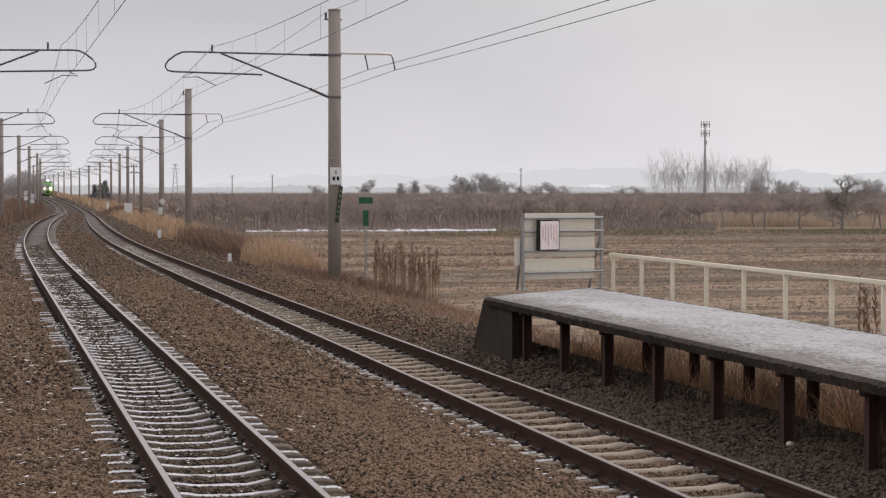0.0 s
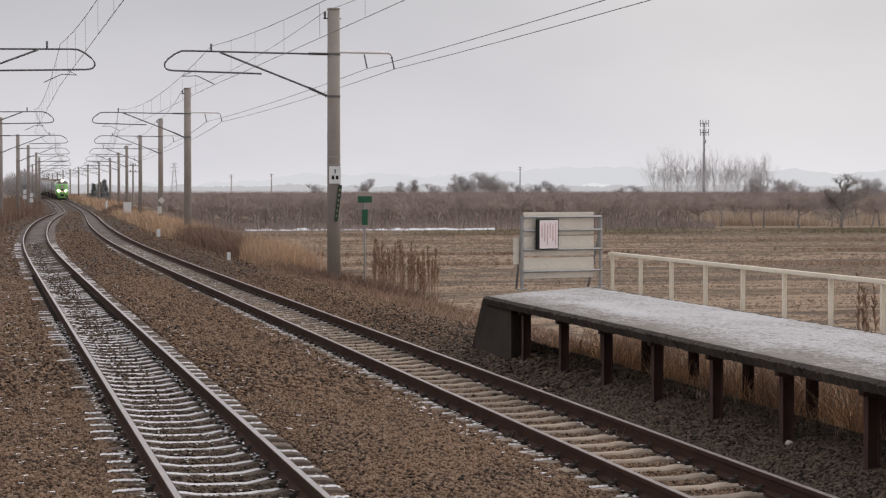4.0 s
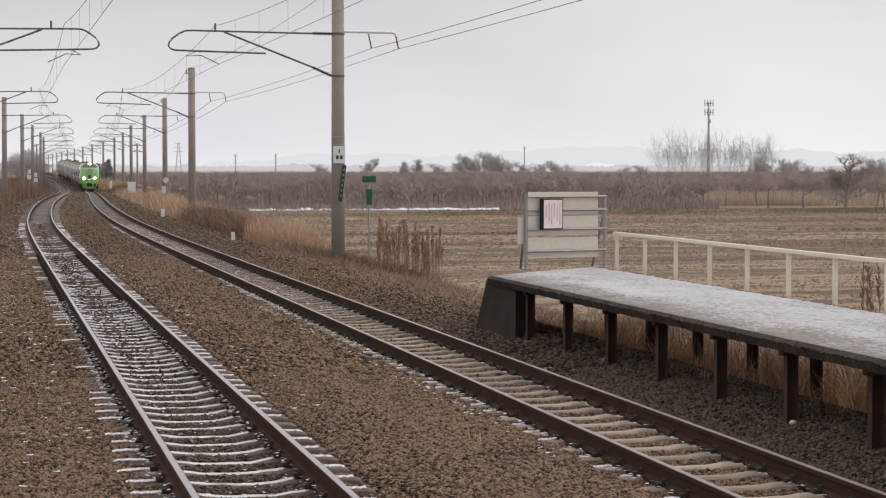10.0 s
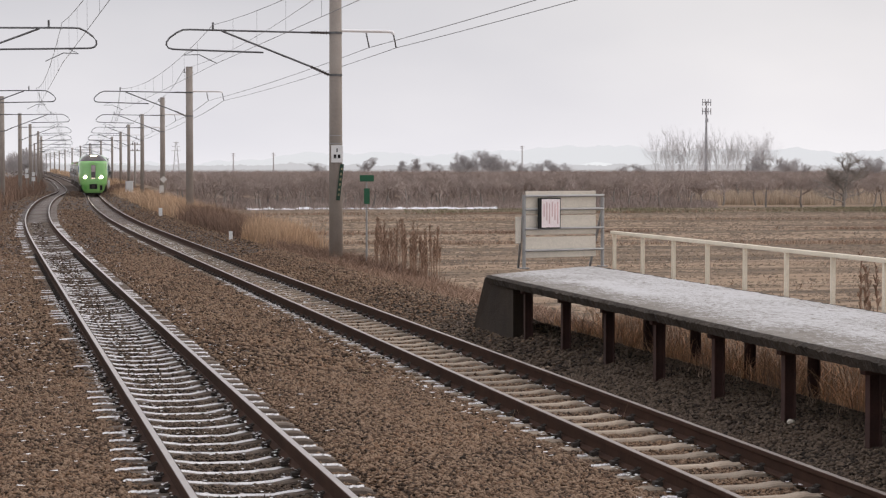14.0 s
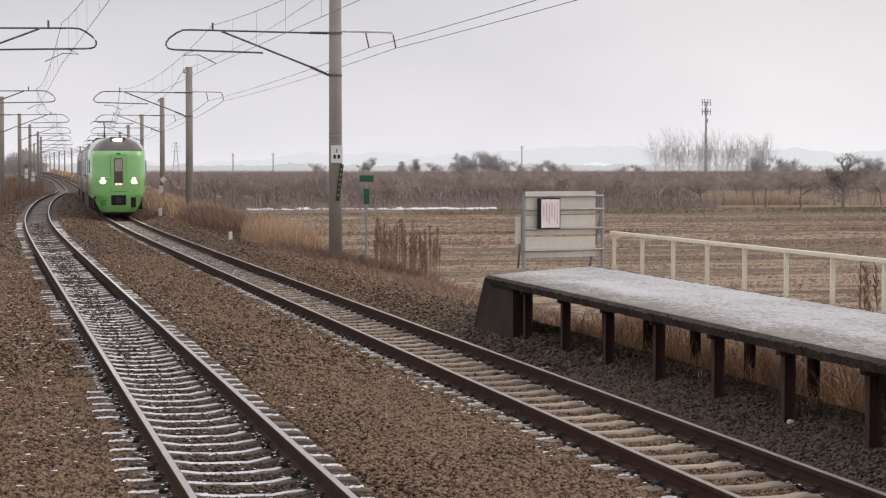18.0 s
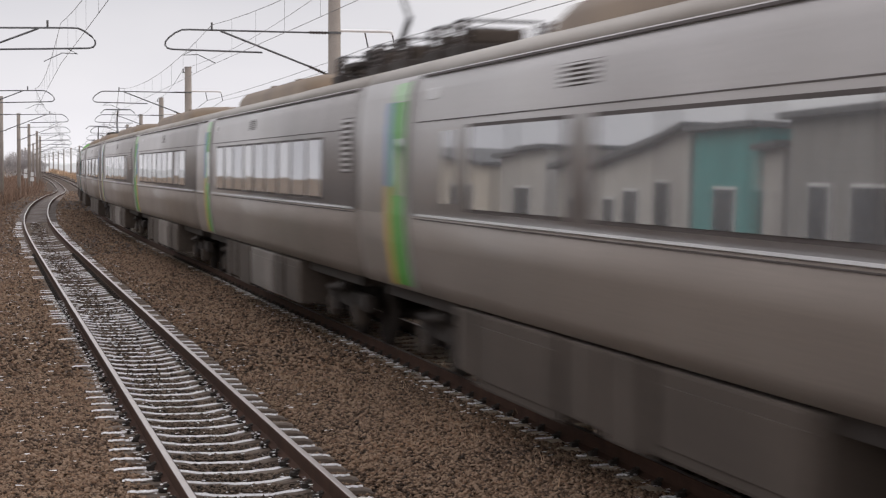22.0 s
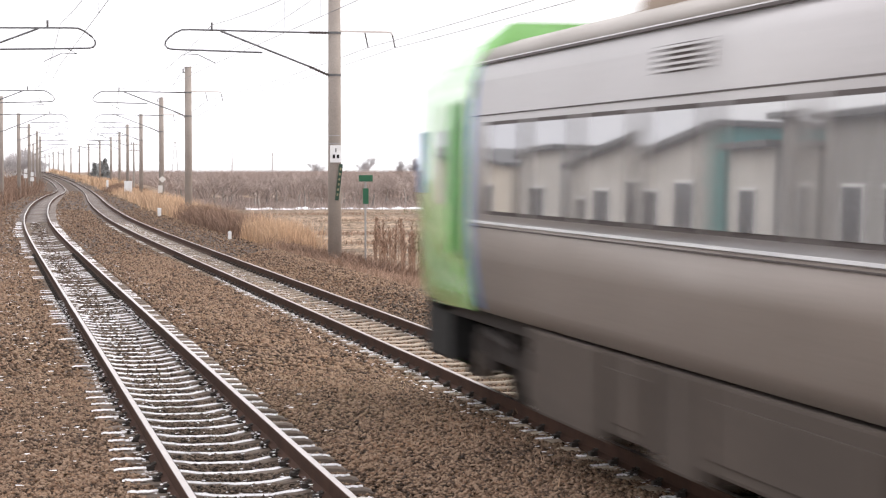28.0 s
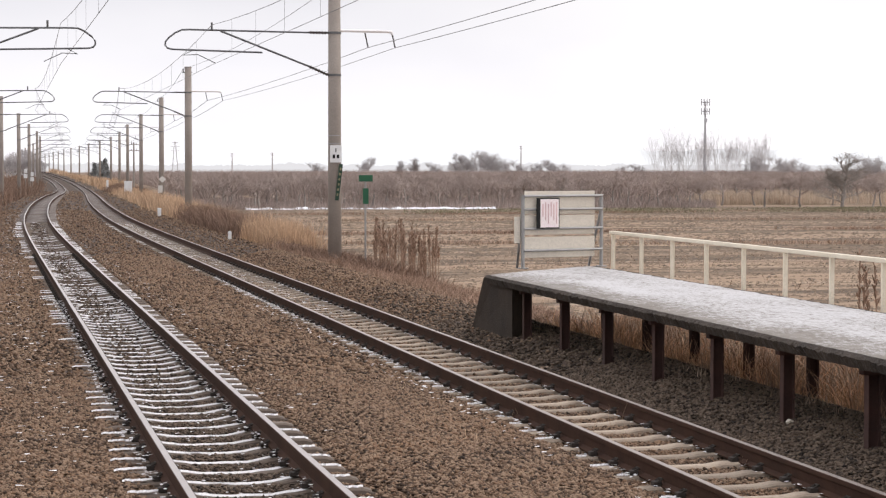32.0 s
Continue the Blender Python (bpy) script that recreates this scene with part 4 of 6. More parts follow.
leaf_scraps(26000, 13, 34, 4.1, 6.0, 48)
x, s, h = clumps(g, 620, 13, 33, 3.0, 4.4, 0.12, 14)
blades("dry_weeds", x, s, h * 0.62, 0.008, M_ORANGE, "low orange brown weeds under the platform", 49, 0.6)
x, s, h = clumps(g, 200, 13, 32, 2.9, 4.0, 0.1, 12)
blades("dry_grass", x, s, h * 0.8, 0.005, M_GRASS_RUST, "thin reddish grass under the platform", 38, 0.3)
x, s, h = clumps(g, 160, 13, 32, 2.2, 3.4, 0.1, 14)
blades("dry_grass", x, s, h * 0.3, 0.005, M_GRASS_BROWN, "short brown grass between the posts", 33, 0.5)
x, s, h = clumps(g, 1300, 33.5, 68, 2.7, 5.6, 0.2, 22)
blades("dry_grass", x, s, h * 0.42, 0.009, M_GRASS_RUST, "low brown dry grass on the embankment", 24, 0.5)
x, s, h = clumps(g, 300, 56, 66, 3.0, 6.0, 0.25, 30)
blades("dry_grass", x, s, h * 0.7, 0.01, M_SHRUB, "low dark weeds round the mast", 34, 0.5)
x, s, h = clumps(g, 240, 66, 76, 3.2, 4.4, 0.16, 50)
blades("dry_grass", x, s, h * 1.5, 0.009, M_GRASS_GOLD, "tall golden dry grass beside the line", 25, 0.22)
x, s, h = clumps(g, 420, 80, 106, 3.1, 4.7, 0.22, 60)
blades("dry_shrub", x, s, h * 1.45, 0.012, M_SHRUB, "rust brown dry shrub beside the line", 26, 0.35)
x, s, h = clumps(g, 420, 104, 150, 2.9, 5.6, 0.3, 50)
blades("dry_grass", x, s, h * 1.6, 0.014, M_GRASS_GOLD, "tall golden dry grass beside the line", 27, 0.28)
x, s, h = clumps(g, 300, 148, 190, 2.9, 6.0, 0.35, 50)
blades("dry_grass", x, s, h * 1.15, 0.016, M_GRASS_GOLD, "golden dry grass beside the line", 35, 0.35)
x, s, h = clumps(g, 330, 242, 302, 3.0, 6.5, 0.4, 50)
blades("dry_shrub", x, s, h * 1.3, 0.02, M_SHRUB, "brown dry weeds beside the line", 42, 0.35)
x, s, h = clumps(g, 380, 182, 244, 2.9, 6.2, 0.4, 50)
h = h * np.where((s < 238) & (x - centre(s) < 4.8), 0.35, 1.0)   # trodden round the cabinet
blades("dry_grass", x, s, h * 1.2, 0.02, M_GRASS_GOLD, "tall golden dry grass beside the line", 28, 0.28)
x, s, h = clumps(g, 500, 300, 620, 2.7, 7.0, 0.6, 40)
blades("dry_grass", x, s, h * 1.9, 0.05, M_GRASS_GOLD, "tall golden dry grass beside the line", 36, 0.3)
x, s, h = clumps(g, 1700, 98, 420, -15.0, -6.9, 0.5, 44)
blades("dry_shrub", x, s, h * 2.0, 0.02, M_SHRUB, "rust brown dry weeds on the bank", 29, 0.35)
x, s, h = clumps(g, 260, 100, 160, -9.5, -7.4, 0.4, 40)
blades("dry_grass", x, s, h * 1.5, 0.016, M_GRASS_GOLD, "golden dry grass on the bank", 30, 0.3)
# stubble rows, clods and bunds on the field
rr = np.arange(34, 150, 0.9)
s = np.repeat(rr, 170) + g.normal(0, 0.07, len(rr) * 170)
x = s * g.uniform(0.11, 0.47, len(s))
ok = (x - centre(s) > 6.0) & (np.sin(s * 0.37 + 0.8 * np.sin(x * 0.11)) + g.normal(0, 0.4, len(x)) > -0.1)
x, s = x[ok], s[ok]
blades("stubble", x, s, g.uniform(0.03, 0.12, len(x)), 0.018, M_GRASS_BROWN, "rows of short straw stubble on the field", 31, 0.6)
for k, sb in enumerate((88.0, 104.0, 127.0, 146.0)):
    x = sb * (0.12 + 0.35 * g.choice(g.uniform(0, 1, 14), 4200)) + g.normal(0, 2.2, 4200)
    ok = x - centre(sb) > 6.0
    x = x[ok]
    s = sb + 0.05 * (x - 25) * (k - 1.2) + 1.6 * np.sin(x * 0.13 + 2 * k) + g.normal(0, 0.7, len(x))
    blades("bund_grass", x, s, g.uniform(0.05, 0.26, len(x)), 0.02, M_GRASS_RUST if k % 2 else M_GRASS_BROWN, "low dull grass on a field bund", 80 + k, 0.5)
x, s, h = clumps(g, 22, 14, 40, -2.0, -0.9, 0.06, 4)
blades("dry_grass", x, s, h * 0.35, 0.003, M_GRASS_GOLD, "single dry stalks in the ballast", 32, 0.3)
x, s, h = clumps(g, 14, 16, 24, -0.75, 0.75, 0.05, 5)
blades("dry_grass", x, s, h * 0.4, 0.003, M_GRASS_GOLD, "single dry stalks by the rails", 37, 0.25)


def clods(n, s0, s1, size, seed):
    rng = np.random.default_rng(seed)
    s = np.sqrt(rng.uniform(s0 ** 2, s1 ** 2, n))
    x = s * rng.uniform(0.1, 0.47, n)
    ok = x - centre(s) > 5.6
    s, x = s[ok], x[ok]
    m = len(s)
    base = np.array([(1, 0, 0), (-1, 0, 0), (0, 1, 0), (0, -1, 0), (0.2, 0.1, 0.8)])
    v = base[None] * rng.uniform(0.6, 1.3, (m, 5, 1)) * (rng.uniform(0.4, 1.3, (m, 1, 1)) * np.array([1.4, 0.8, 0.7]) * size)
    v = v + np.stack([x, s, ground_z(x, s) - 0.06], -1)[:, None]
    tri = np.array([(0, 2, 4), (2, 1, 4), (1, 3, 4), (3, 0, 4)])
    f = (tri[None] + (np.arange(m) * 5)[:, None, None]).reshape(-1, 3)
    tagged(from_arrays("soil_clods", v.reshape(-1, 3), f, M_CLOD), "dark clods of soil on the field", "soil", kind="stuff")


clods(24000, 30, 80, 0.05, 71)
clods(22000, 80, 160, 0.085, 72)


def tall_weed(name, x, s, h, seed, mat, label):
    """A stiff dead stalk with short side stems and a seed head."""
    rng = random.Random(seed)
    bm = bmesh.new()
    z = float(ground_z(x, s)) - 0.1
    lx, ly = rng.uniform(-0.06, 0.06) * h, rng.uniform(-0.06, 0.06) * h
    tube(bm, [(0, 0, 0), (lx * 0.5, ly * 0.5, h * 0.5), (lx, ly, h)], 0, 5, [0.012, 0.01, 0.006])
    for k in range(46):
        q = rng.uniform(0.25, 1.0) ** 0.7
        a = rng.uniform(0, 6.28)
        d = (0.1 * (1.2 - q) + 0.035) * rng.uniform(0.6, 1.3)
        p = Vector((lx * q, ly * q, h * q))
        e = p + Vector((math.cos(a) * d * 0.6, math.sin(a) * d * 0.6, d * rng.uniform(0.8, 1.6)))
        tube(bm, [p, e], 0, 3, [0.006, 0.011 if q > 0.6 else 0.004], cap=False)
    ob = part(name, bm, mat)
    ob.matrix_basis = pose(x, s, z)
    return tagged(ob, label, "weed", "tall dead weeds")


wr = random.Random(40)
for k in range(64):
    q = wr.random()
    s = 56 + 6 * wr.random()
    x = s * (0.186 + 0.033 * q) - 0.1
    tall_weed("tall_weed", x, s, wr.uniform(0.9, 1.75), 41 + k, M_GRASS_RUST, "tall rust brown dead weed stalk")
for x, s, h in ((11.72, 26.6, 1.3), (11.8, 26.9, 1.5), (11.9, 26.2, 1.45), (11.86, 26.7, 1.25), (12.0, 26.5, 1.6), (12.1, 26.9, 1.4), (11.95, 26.4, 1.1), (12.05, 26.3, 1.5)):
    tall_weed("tall_weed", x, s, h + 0.6, int(x * 100), M_GRASS_RUST, "tall brown dead weed stalk behind the railing")


# ---- bare trees ----
def grow(seed, height, trunk, levels, spread, upright, kids, first=0.25):
    """Tapered limbs, returned as trunk and crown triangles."""
    rng = random.Random(seed)
    out = ([], []), ([], [])

    def limb(p, d, length, r, level):
        verts, faces = out[0 if level < 1 else 1]
        pts, q, dd = [p], p, d
        n = 3 if level < 2 else 2
        for k in range(n):
            dd = (dd + Vector((rng.uniform(-1, 1), rng.uniform(-1, 1), rng.uniform(-0.5, 1) * upright)) * 0.28).normalized()
            q = q + dd * length / n
            pts.append(q)
        sides = 5 if level < 2 else 3
        base = len(verts)
        for i, c in enumerate(pts):
            e = (pts[min(i + 1, n)] - pts[max(i - 1, 0)]).normalized()
            u = e.orthogonal().normalized()
            w = e.cross(u)
            rad = r * (1 - 0.55 * i / n)
            for k in range(sides):
                a = 6.2832 * k / sides
                verts.append(c + (u * math.cos(a) + w * math.sin(a)) * rad)
        for i in range(n):
            for k in range(sides):
                a, b = base + i * sides + k, base + i * sides + (k + 1) % sides
                faces.append((a, b, b + sides, a + sides))
        if level >= levels:
            return
        for k in range(kids[level]):
            q = first + (1 - first) * (k + rng.random()) / kids[level]
            i = min(int(q * n), n - 1)
            at = pts[i].lerp(pts[i + 1], q * n - i)
            e = (pts[i + 1] - pts[i]).normalized()
            side = Vector((rng.uniform(-1, 1), rng.uniform(-1, 1), rng.uniform(-0.1, 0.5))).normalized()
            nd = (e * (1 - spread) + side * spread + Vector((0, 0, 0.15 * upright))).normalized()
            limb(at, nd, length * rng.uniform(0.5, 0.8) * (1.1 - 0.4 * q), r * 0.5, level + 1)

    limb(Vector((0, 0, -0.1)), Vector((rng.uniform(-0.1, 0.1), rng.uniform(-0.1, 0.1), 1)).normalized(), height, trunk, 0)
    return out


def tree(name, seed, height, trunk, levels, spread, upright, kids, wood, twig, label, first=0.25):
    root = tagged(empty(name), label, "tree")
    (v0, f0), (v1, f1) = grow(seed, height, trunk, levels, spread, upright, kids, first)
    from_arrays("trunk", [tuple(v) for v in v0], f0, wood, root)
    from_arrays("crown", [tuple(v) for v in v1], f1, twig, root, "bare twigs")
    return root


FIELD_Z = -0.97
tr = random.Random(60)
apple = [tree("apple_tree", 70 + k, 1.25, 0.062, 4, 0.75, 0.75, (6, 6, 5, 4), M_BARK, M_TWIG, "bare pruned apple tree in an orchard row", 0.5) for k in range(6)]
spots = []
row = 0
s = 166.0
while s < 260:
    x = s * 0.092
    while x < s * 0.46:
        if not (x > s * 0.36 and s < 176 and tr.random() < 0.6):
            spots.append((x + tr.uniform(-0.7, 0.7), s + tr.uniform(-0.8, 0.8)))
        x += 3.1 + row * 0.25
    s += 4.2 + row * 0.6
    row += 1
for k, (x, s) in enumerate(spots[:290]):
    m = Matrix.Translation((x, s, FIELD_Z)) @ pose(0, 0, 0, 0, 0, tr.uniform(0, 360)) @ Matrix.Diagonal((tr.uniform(1.5, 1.9), tr.uniform(1.5, 1.9), tr.uniform(1.3, 1.6), 1))
    src = apple[k % 6]
    c = copy_thing(src, m) if k >= 6 else src
    c.matrix_basis = m
    tagged(c, group="orchard trees")
# farther rows, as one tangle of twigs, their haze painted into the colour
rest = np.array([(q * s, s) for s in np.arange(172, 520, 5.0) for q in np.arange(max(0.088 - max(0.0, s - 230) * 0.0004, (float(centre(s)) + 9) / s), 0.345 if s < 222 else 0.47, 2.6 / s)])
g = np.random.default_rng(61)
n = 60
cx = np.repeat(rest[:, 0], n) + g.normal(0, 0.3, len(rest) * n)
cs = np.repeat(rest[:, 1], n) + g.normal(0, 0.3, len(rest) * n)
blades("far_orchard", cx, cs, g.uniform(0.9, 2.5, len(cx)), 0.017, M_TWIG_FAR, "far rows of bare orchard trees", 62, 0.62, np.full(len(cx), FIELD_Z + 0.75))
# pale dead weeds at the trees' feet
cs = g.uniform(146, 163, 9000)
cx = cs * np.clip(g.choice(g.uniform(0.2, 0.47, 40), 9000) + g.normal(0, 0.008, 9000), 0.2, 0.47)
blades("bund_grass", cx, cs, g.uniform(0.05, 0.2, 9000), 0.03, M_MOSS, "dull green weeds along the field's far edge", 66, 0.6, np.full(9000, FIELD_Z))
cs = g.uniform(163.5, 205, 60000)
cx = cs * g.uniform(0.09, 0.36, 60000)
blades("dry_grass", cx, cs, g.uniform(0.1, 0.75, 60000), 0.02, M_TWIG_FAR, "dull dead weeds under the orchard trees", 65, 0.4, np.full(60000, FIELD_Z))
# reeds at the orchard's open end, and a line of old snow along the field
g = np.random.default_rng(63)
q = g.choice(g.uniform(0.345, 0.47, 22), 16000) + g.normal(0, 0.006, 16000)
s = g.uniform(176, 192, 16000)
blades("reeds", q * s, s, g.uniform(0.5, 1.5, 16000), 0.02, M_REED, "pale dry reeds along the field's edge", 64, 0.2, np.full(16000, FIELD_Z))


def snow_strip(name, s, x0, x1, w, seed, label, high=0.17):
    rng = random.Random(seed)
    bm = bmesh.new()
    n = max(3, int((x1 - x0) / 0.6))
    rows = []
    for k in range(n + 1):
        x = x0 + (x1 - x0) * k / n
        a = w * rng.uniform(0.5, 1.0)
        y = s + 0.6 * math.sin(x * 0.3)
        rows.append([bm.verts.new((x, y - a, FIELD_Z + 0.03)), bm.verts.new((x, y, FIELD_Z + high * rng.uniform(0.3, 1))), bm.verts.new((x, y + a, FIELD_Z + 0.03))])
    for a, b in zip(rows, rows[1:]):
        bm.faces.new((a[0], b[0], b[1], a[1]))
        bm.faces.new((a[1], b[1], b[2], a[2]))
    return tagged(part(name, bm, M_SNOWBANK), label, "snow", kind="stuff")


snow_strip("snow_bank", 164.5, 164.5 * 0.122, 164.5 * 0.245, 1.1, 1, "long thin bank of old snow along the field", 0.24)
for k, (q0, q1, s) in enumerate(((0.25, 0.253, 168), (0.335, 0.338, 171), (0.298, 0.3, 170))):
    snow_strip("snow_bank", s, s * q0, s * q1, 0.3, 5 + k, "small patch of old snow on the field", 0.08)

for k in range(26):
    s = tr.uniform(164, 180)
    q = tr.uniform(0.205, 0.268)
    snow_strip("snow_bank", s, s * q, s * q + tr.uniform(0.4, 1.3), tr.uniform(0.15, 0.4), 30 + k, "small patch of old snow under the orchard trees", 0.12)


# ---- far trees, mast, hills ----
def ray_x(px, s):
    """Sideways metres of a far thing that stands at s, by its bearing."""
    return s * math.tan(radians(YAW) + math.atan((px - 784) / LENS))


far_tall = [tree("poplar", 90 + k, 8.0, 0.06, 3, 0.4, 1.05, (11, 5, 3), M_FARTREE, M_FARTREE, "tall bare poplar, painted hazy pale", 0.2) for k in range(3)]
far_round = [tree("broadleaf_tree", 100 + k, 3.4, 0.15, 4, 0.68, 0.7, (10, 7, 6, 5), M_FARTREE, M_FARTREE, "bare rounded broadleaf tree, painted hazy pale", 0.3) for k in range(3)]


def put(src, used, px, s, k, label=""):
    m = Matrix.Translation((ray_x(px, s), s, FIELD_Z)) @ pose(0, 0, 0, 0, 0, px * 7 % 360) @ Matrix.Diagonal((k, k, k, 1))
    ob = src if src.name not in used else copy_thing(src, m)
    used.add(src.name)
    ob.matrix_basis = m
    return tagged(ob, label, group="far trees")


used = set()
for k in range(34):
    px = 1158 + 206 * (k + tr.random() * 0.7) / 34
    put(far_tall[k % 3], used, px, tr.uniform(430, 480), tr.uniform(0.72, 1.0))
for px, s, k in ((828, 430, 1.15), (850, 440, 1.35), (872, 435, 1.3), (893, 440, 1.0), (812, 445, 0.9), (735, 450, 1.05), (708, 455, 0.95), (950, 450, 0.95), (975, 455, 1.0), (1000, 460, 0.85),
                 (1382, 400, 1.15), (1400, 405, 1.05), (1538, 330, 1.1), (1558, 335, 1.0), (1345, 420, 1.2), (1330, 425, 1.1), (648, 460, 1.1), (560, 460, 0.9), (808, 470, 1.3), (1420, 420, 0.85), (920, 480, 0.9), (1130, 470, 0.85), (1100, 480, 0.8), (770, 465, 0.9), (860, 450, 1.4)):
    put(far_round[int(px) % 3], used, px, s, k)
near_tree = tree("broadleaf_tree", 133, 2.0, 0.085, 4, 0.72, 0.6, (11, 7, 6, 4), M_BARK, M_BARK, "spreading bare tree at the field's edge", 0.14)
near_tree.matrix_basis = pose(ray_x(1490, 163), 163, FIELD_Z) @ Matrix.Diagonal((2.0, 2.0, 1.6, 1))


def mast_tower(px, s, h):
    root = tagged(empty("radio_mast", pose(ray_x(px, s), s, FIELD_Z)), "slender grey radio mast with antennas", "mast")
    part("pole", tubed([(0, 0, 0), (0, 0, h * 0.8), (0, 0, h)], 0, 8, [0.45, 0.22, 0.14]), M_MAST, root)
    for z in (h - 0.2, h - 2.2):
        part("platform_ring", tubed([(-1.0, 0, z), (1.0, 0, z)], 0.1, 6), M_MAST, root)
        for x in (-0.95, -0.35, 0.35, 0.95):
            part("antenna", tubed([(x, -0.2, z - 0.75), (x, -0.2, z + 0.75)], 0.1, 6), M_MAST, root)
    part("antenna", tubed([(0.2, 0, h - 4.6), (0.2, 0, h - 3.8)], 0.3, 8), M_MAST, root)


mast_tower(1247.5, 440, 18.0)


def wood_pole(px, s, h, arms, mat, label):
    root = tagged(empty("utility_pole", pose(ray_x(px, s), s, FIELD_Z)), label, "pole", "utility poles")
    part("shaft", tubed([(0, 0, -0.3), (0, 0, h)], 0, 8, [0.0003 * s + 0.06, 0.0002 * s + 0.04]), mat, root)
    for k in range(arms):
        z = h - 0.3 - 0.75 * k
        part("crossarm", tubed([(-0.85, 0, z), (0.85, 0, z)], 0.05, 6), mat, root)
        for x in (-0.75, -0.3, 0.3, 0.75):
            part("insulator", tubed([(x, 0, z), (x, 0, z + 0.2)], 0.05, 6), M_INSUL if s < 400 else mat, root)


wood_pole(237, 262, 6.5, 2, M_POLE, "thin grey utility pole with two crossarms")
wood_pole(922, 800, 12.0, 2, M_FARTREE, "far utility pole with crossarms, painted hazy pale")
wood_pole(411, 820, 9.0, 2, M_FARTREE, "far utility pole with crossarms, painted hazy pale")
wood_pole(482, 850, 9.5, 2, M_FARTREE, "far utility pole with crossarms, painted hazy pale")


def pylon(px, s, h):
    """A lattice pylon: four leaning legs, braces and three arms."""
    root = tagged(empty("pylon", pose(ray_x(px, s), s, FIELD_Z)), "far grey lattice pylon, painted hazy pale", "pylon")
    w = 1.6
    for sx in (-1, 1):
        for sy in (-1, 1):
            part("leg", tubed([(sx * w, sy * w, 0), (sx * 0.3, sy * 0.3, h)], 0.11, 5), M_FARTREE, root)
        for k in range(6):
            a, b = k / 6, (k + 1) / 6
            part("brace", tubed([(sx * (w - 1.3 * a), -(w - 1.3 * a), h * a), (-sx * (w - 1.3 * b), -(w - 1.3 * b), h * b)], 0.06, 4), M_FARTREE, root)
    for z, r in ((h - 0.5, 1.6), (h - 2.6, 2.2), (h - 4.8, 2.6)):
        part("arm", tubed([(-r, 0, z), (r, 0, z)], 0.1, 5), M_FARTREE, root)


pylon(310, 1100, 17.0)


def hills():
    """Low ridge far behind the plain; it glows in a painted haze colour."""
    rng = np.random.default_rng(5)
    px = np.arange(-300, 2100, 6.0)
    top = np.interp(px, [-300, 300, 420, 520, 640, 760, 860, 960, 1040, 1110, 1150, 1250, 1400, 1500, 1600, 2100], [290, 290, 286, 272, 270, 274, 266, 262, 255, 258, 266, 264, 262, 268, 262, 270])
    top = top + 2.2 * np.sin(px / 23.0) + 1.4 * np.sin(px / 9.1 + 1) + rng.normal(0, 0.7, len(px))
    s = 3700.0
    bm = bmesh.new()
    rows = []
    for p, t in zip(px, top):
        x = ray_x(float(p), s)
        rows.append([bm.verts.new((x, s, -6)), bm.verts.new((x, s, EYE_Z + (297 - float(t)) * s / LENS)), bm.verts.new((x, s + 260, -6))])
    for a, b in zip(rows, rows[1:]):
        bm.faces.new((a[0], b[0], b[1], a[1]))
        bm.faces.new((a[1], b[1], b[2], a[2]))
    return tagged(part("backdrop", bm, M_HILL), "pale snowy hills, haze painted into their glow", kind="structure")


hills()


def woods():
    """Far wooded line under the hills; its dim haze is a painted glow."""
    rng = np.random.default_rng(8)
    s = 1500.0
    px = np.arange(-400, 2100, 2.0)
    k = np.convolve(rng.normal(0, 1, len(px) + 40), np.ones(12) / 12, "same")[20:-20]
    k2 = np.convolve(rng.normal(0, 1, len(px) + 200), np.ones(80) / 80, "same")[100:-100]
    top = 294.0 - 3.0 * np.abs(k) * 2.2 - 40 * np.maximum(k2, 0) + rng.normal(0, 0.5, len(px))
    bm = bmesh.new()
    rows = []
    for p, t in zip(px, top):
        x = ray_x(float(p), s)
        rows.append([bm.verts.new((x, s, -3)), bm.verts.new((x, s, EYE_Z + (297 - float(t)) * s / LENS)), bm.verts.new((x, s + 40, -3))])
    for a, b in zip(rows, rows[1:]):
        bm.faces.new((a[0], b[0], b[1], a[1]))
        bm.faces.new((a[1], b[1], b[2], a[2]))
    return tagged(part("backdrop", bm, M_WOODS), "grey wooded line, haze painted into its glow", kind="structure")


woods()


def snowfield():
    bm = bmesh.new()
    s = 3660.0
    rim = ((1022, 294), (1036, 289), (1052, 286), (1066, 288), (1084, 290), (1100, 294), (1062, 297))
    bm.faces.new([bm.verts.new((ray_x(p, s), s, EYE_Z + (297 - y) * s / LENS)) for p, y in rim][::-1])
    return tagged(part("backdrop", bm, M_SNOWHILL), "white snowfield on a far slope, painted self-lit", kind="structure")


snowfield()

# grove beyond the left masts, and two dark conifers
for px, s, k in ((14, 470, 1.15), (28, 480, 1.35), (40, 475, 1.4), (52, 480, 1.35), (64, 470, 1.2), (36, 490, 1.5), (58, 492, 1.3), (22, 486, 1.2)):
    put(far_round[int(px) % 3], used, px, s, k, "bare tree in a grove beside the line, painted hazy pale")


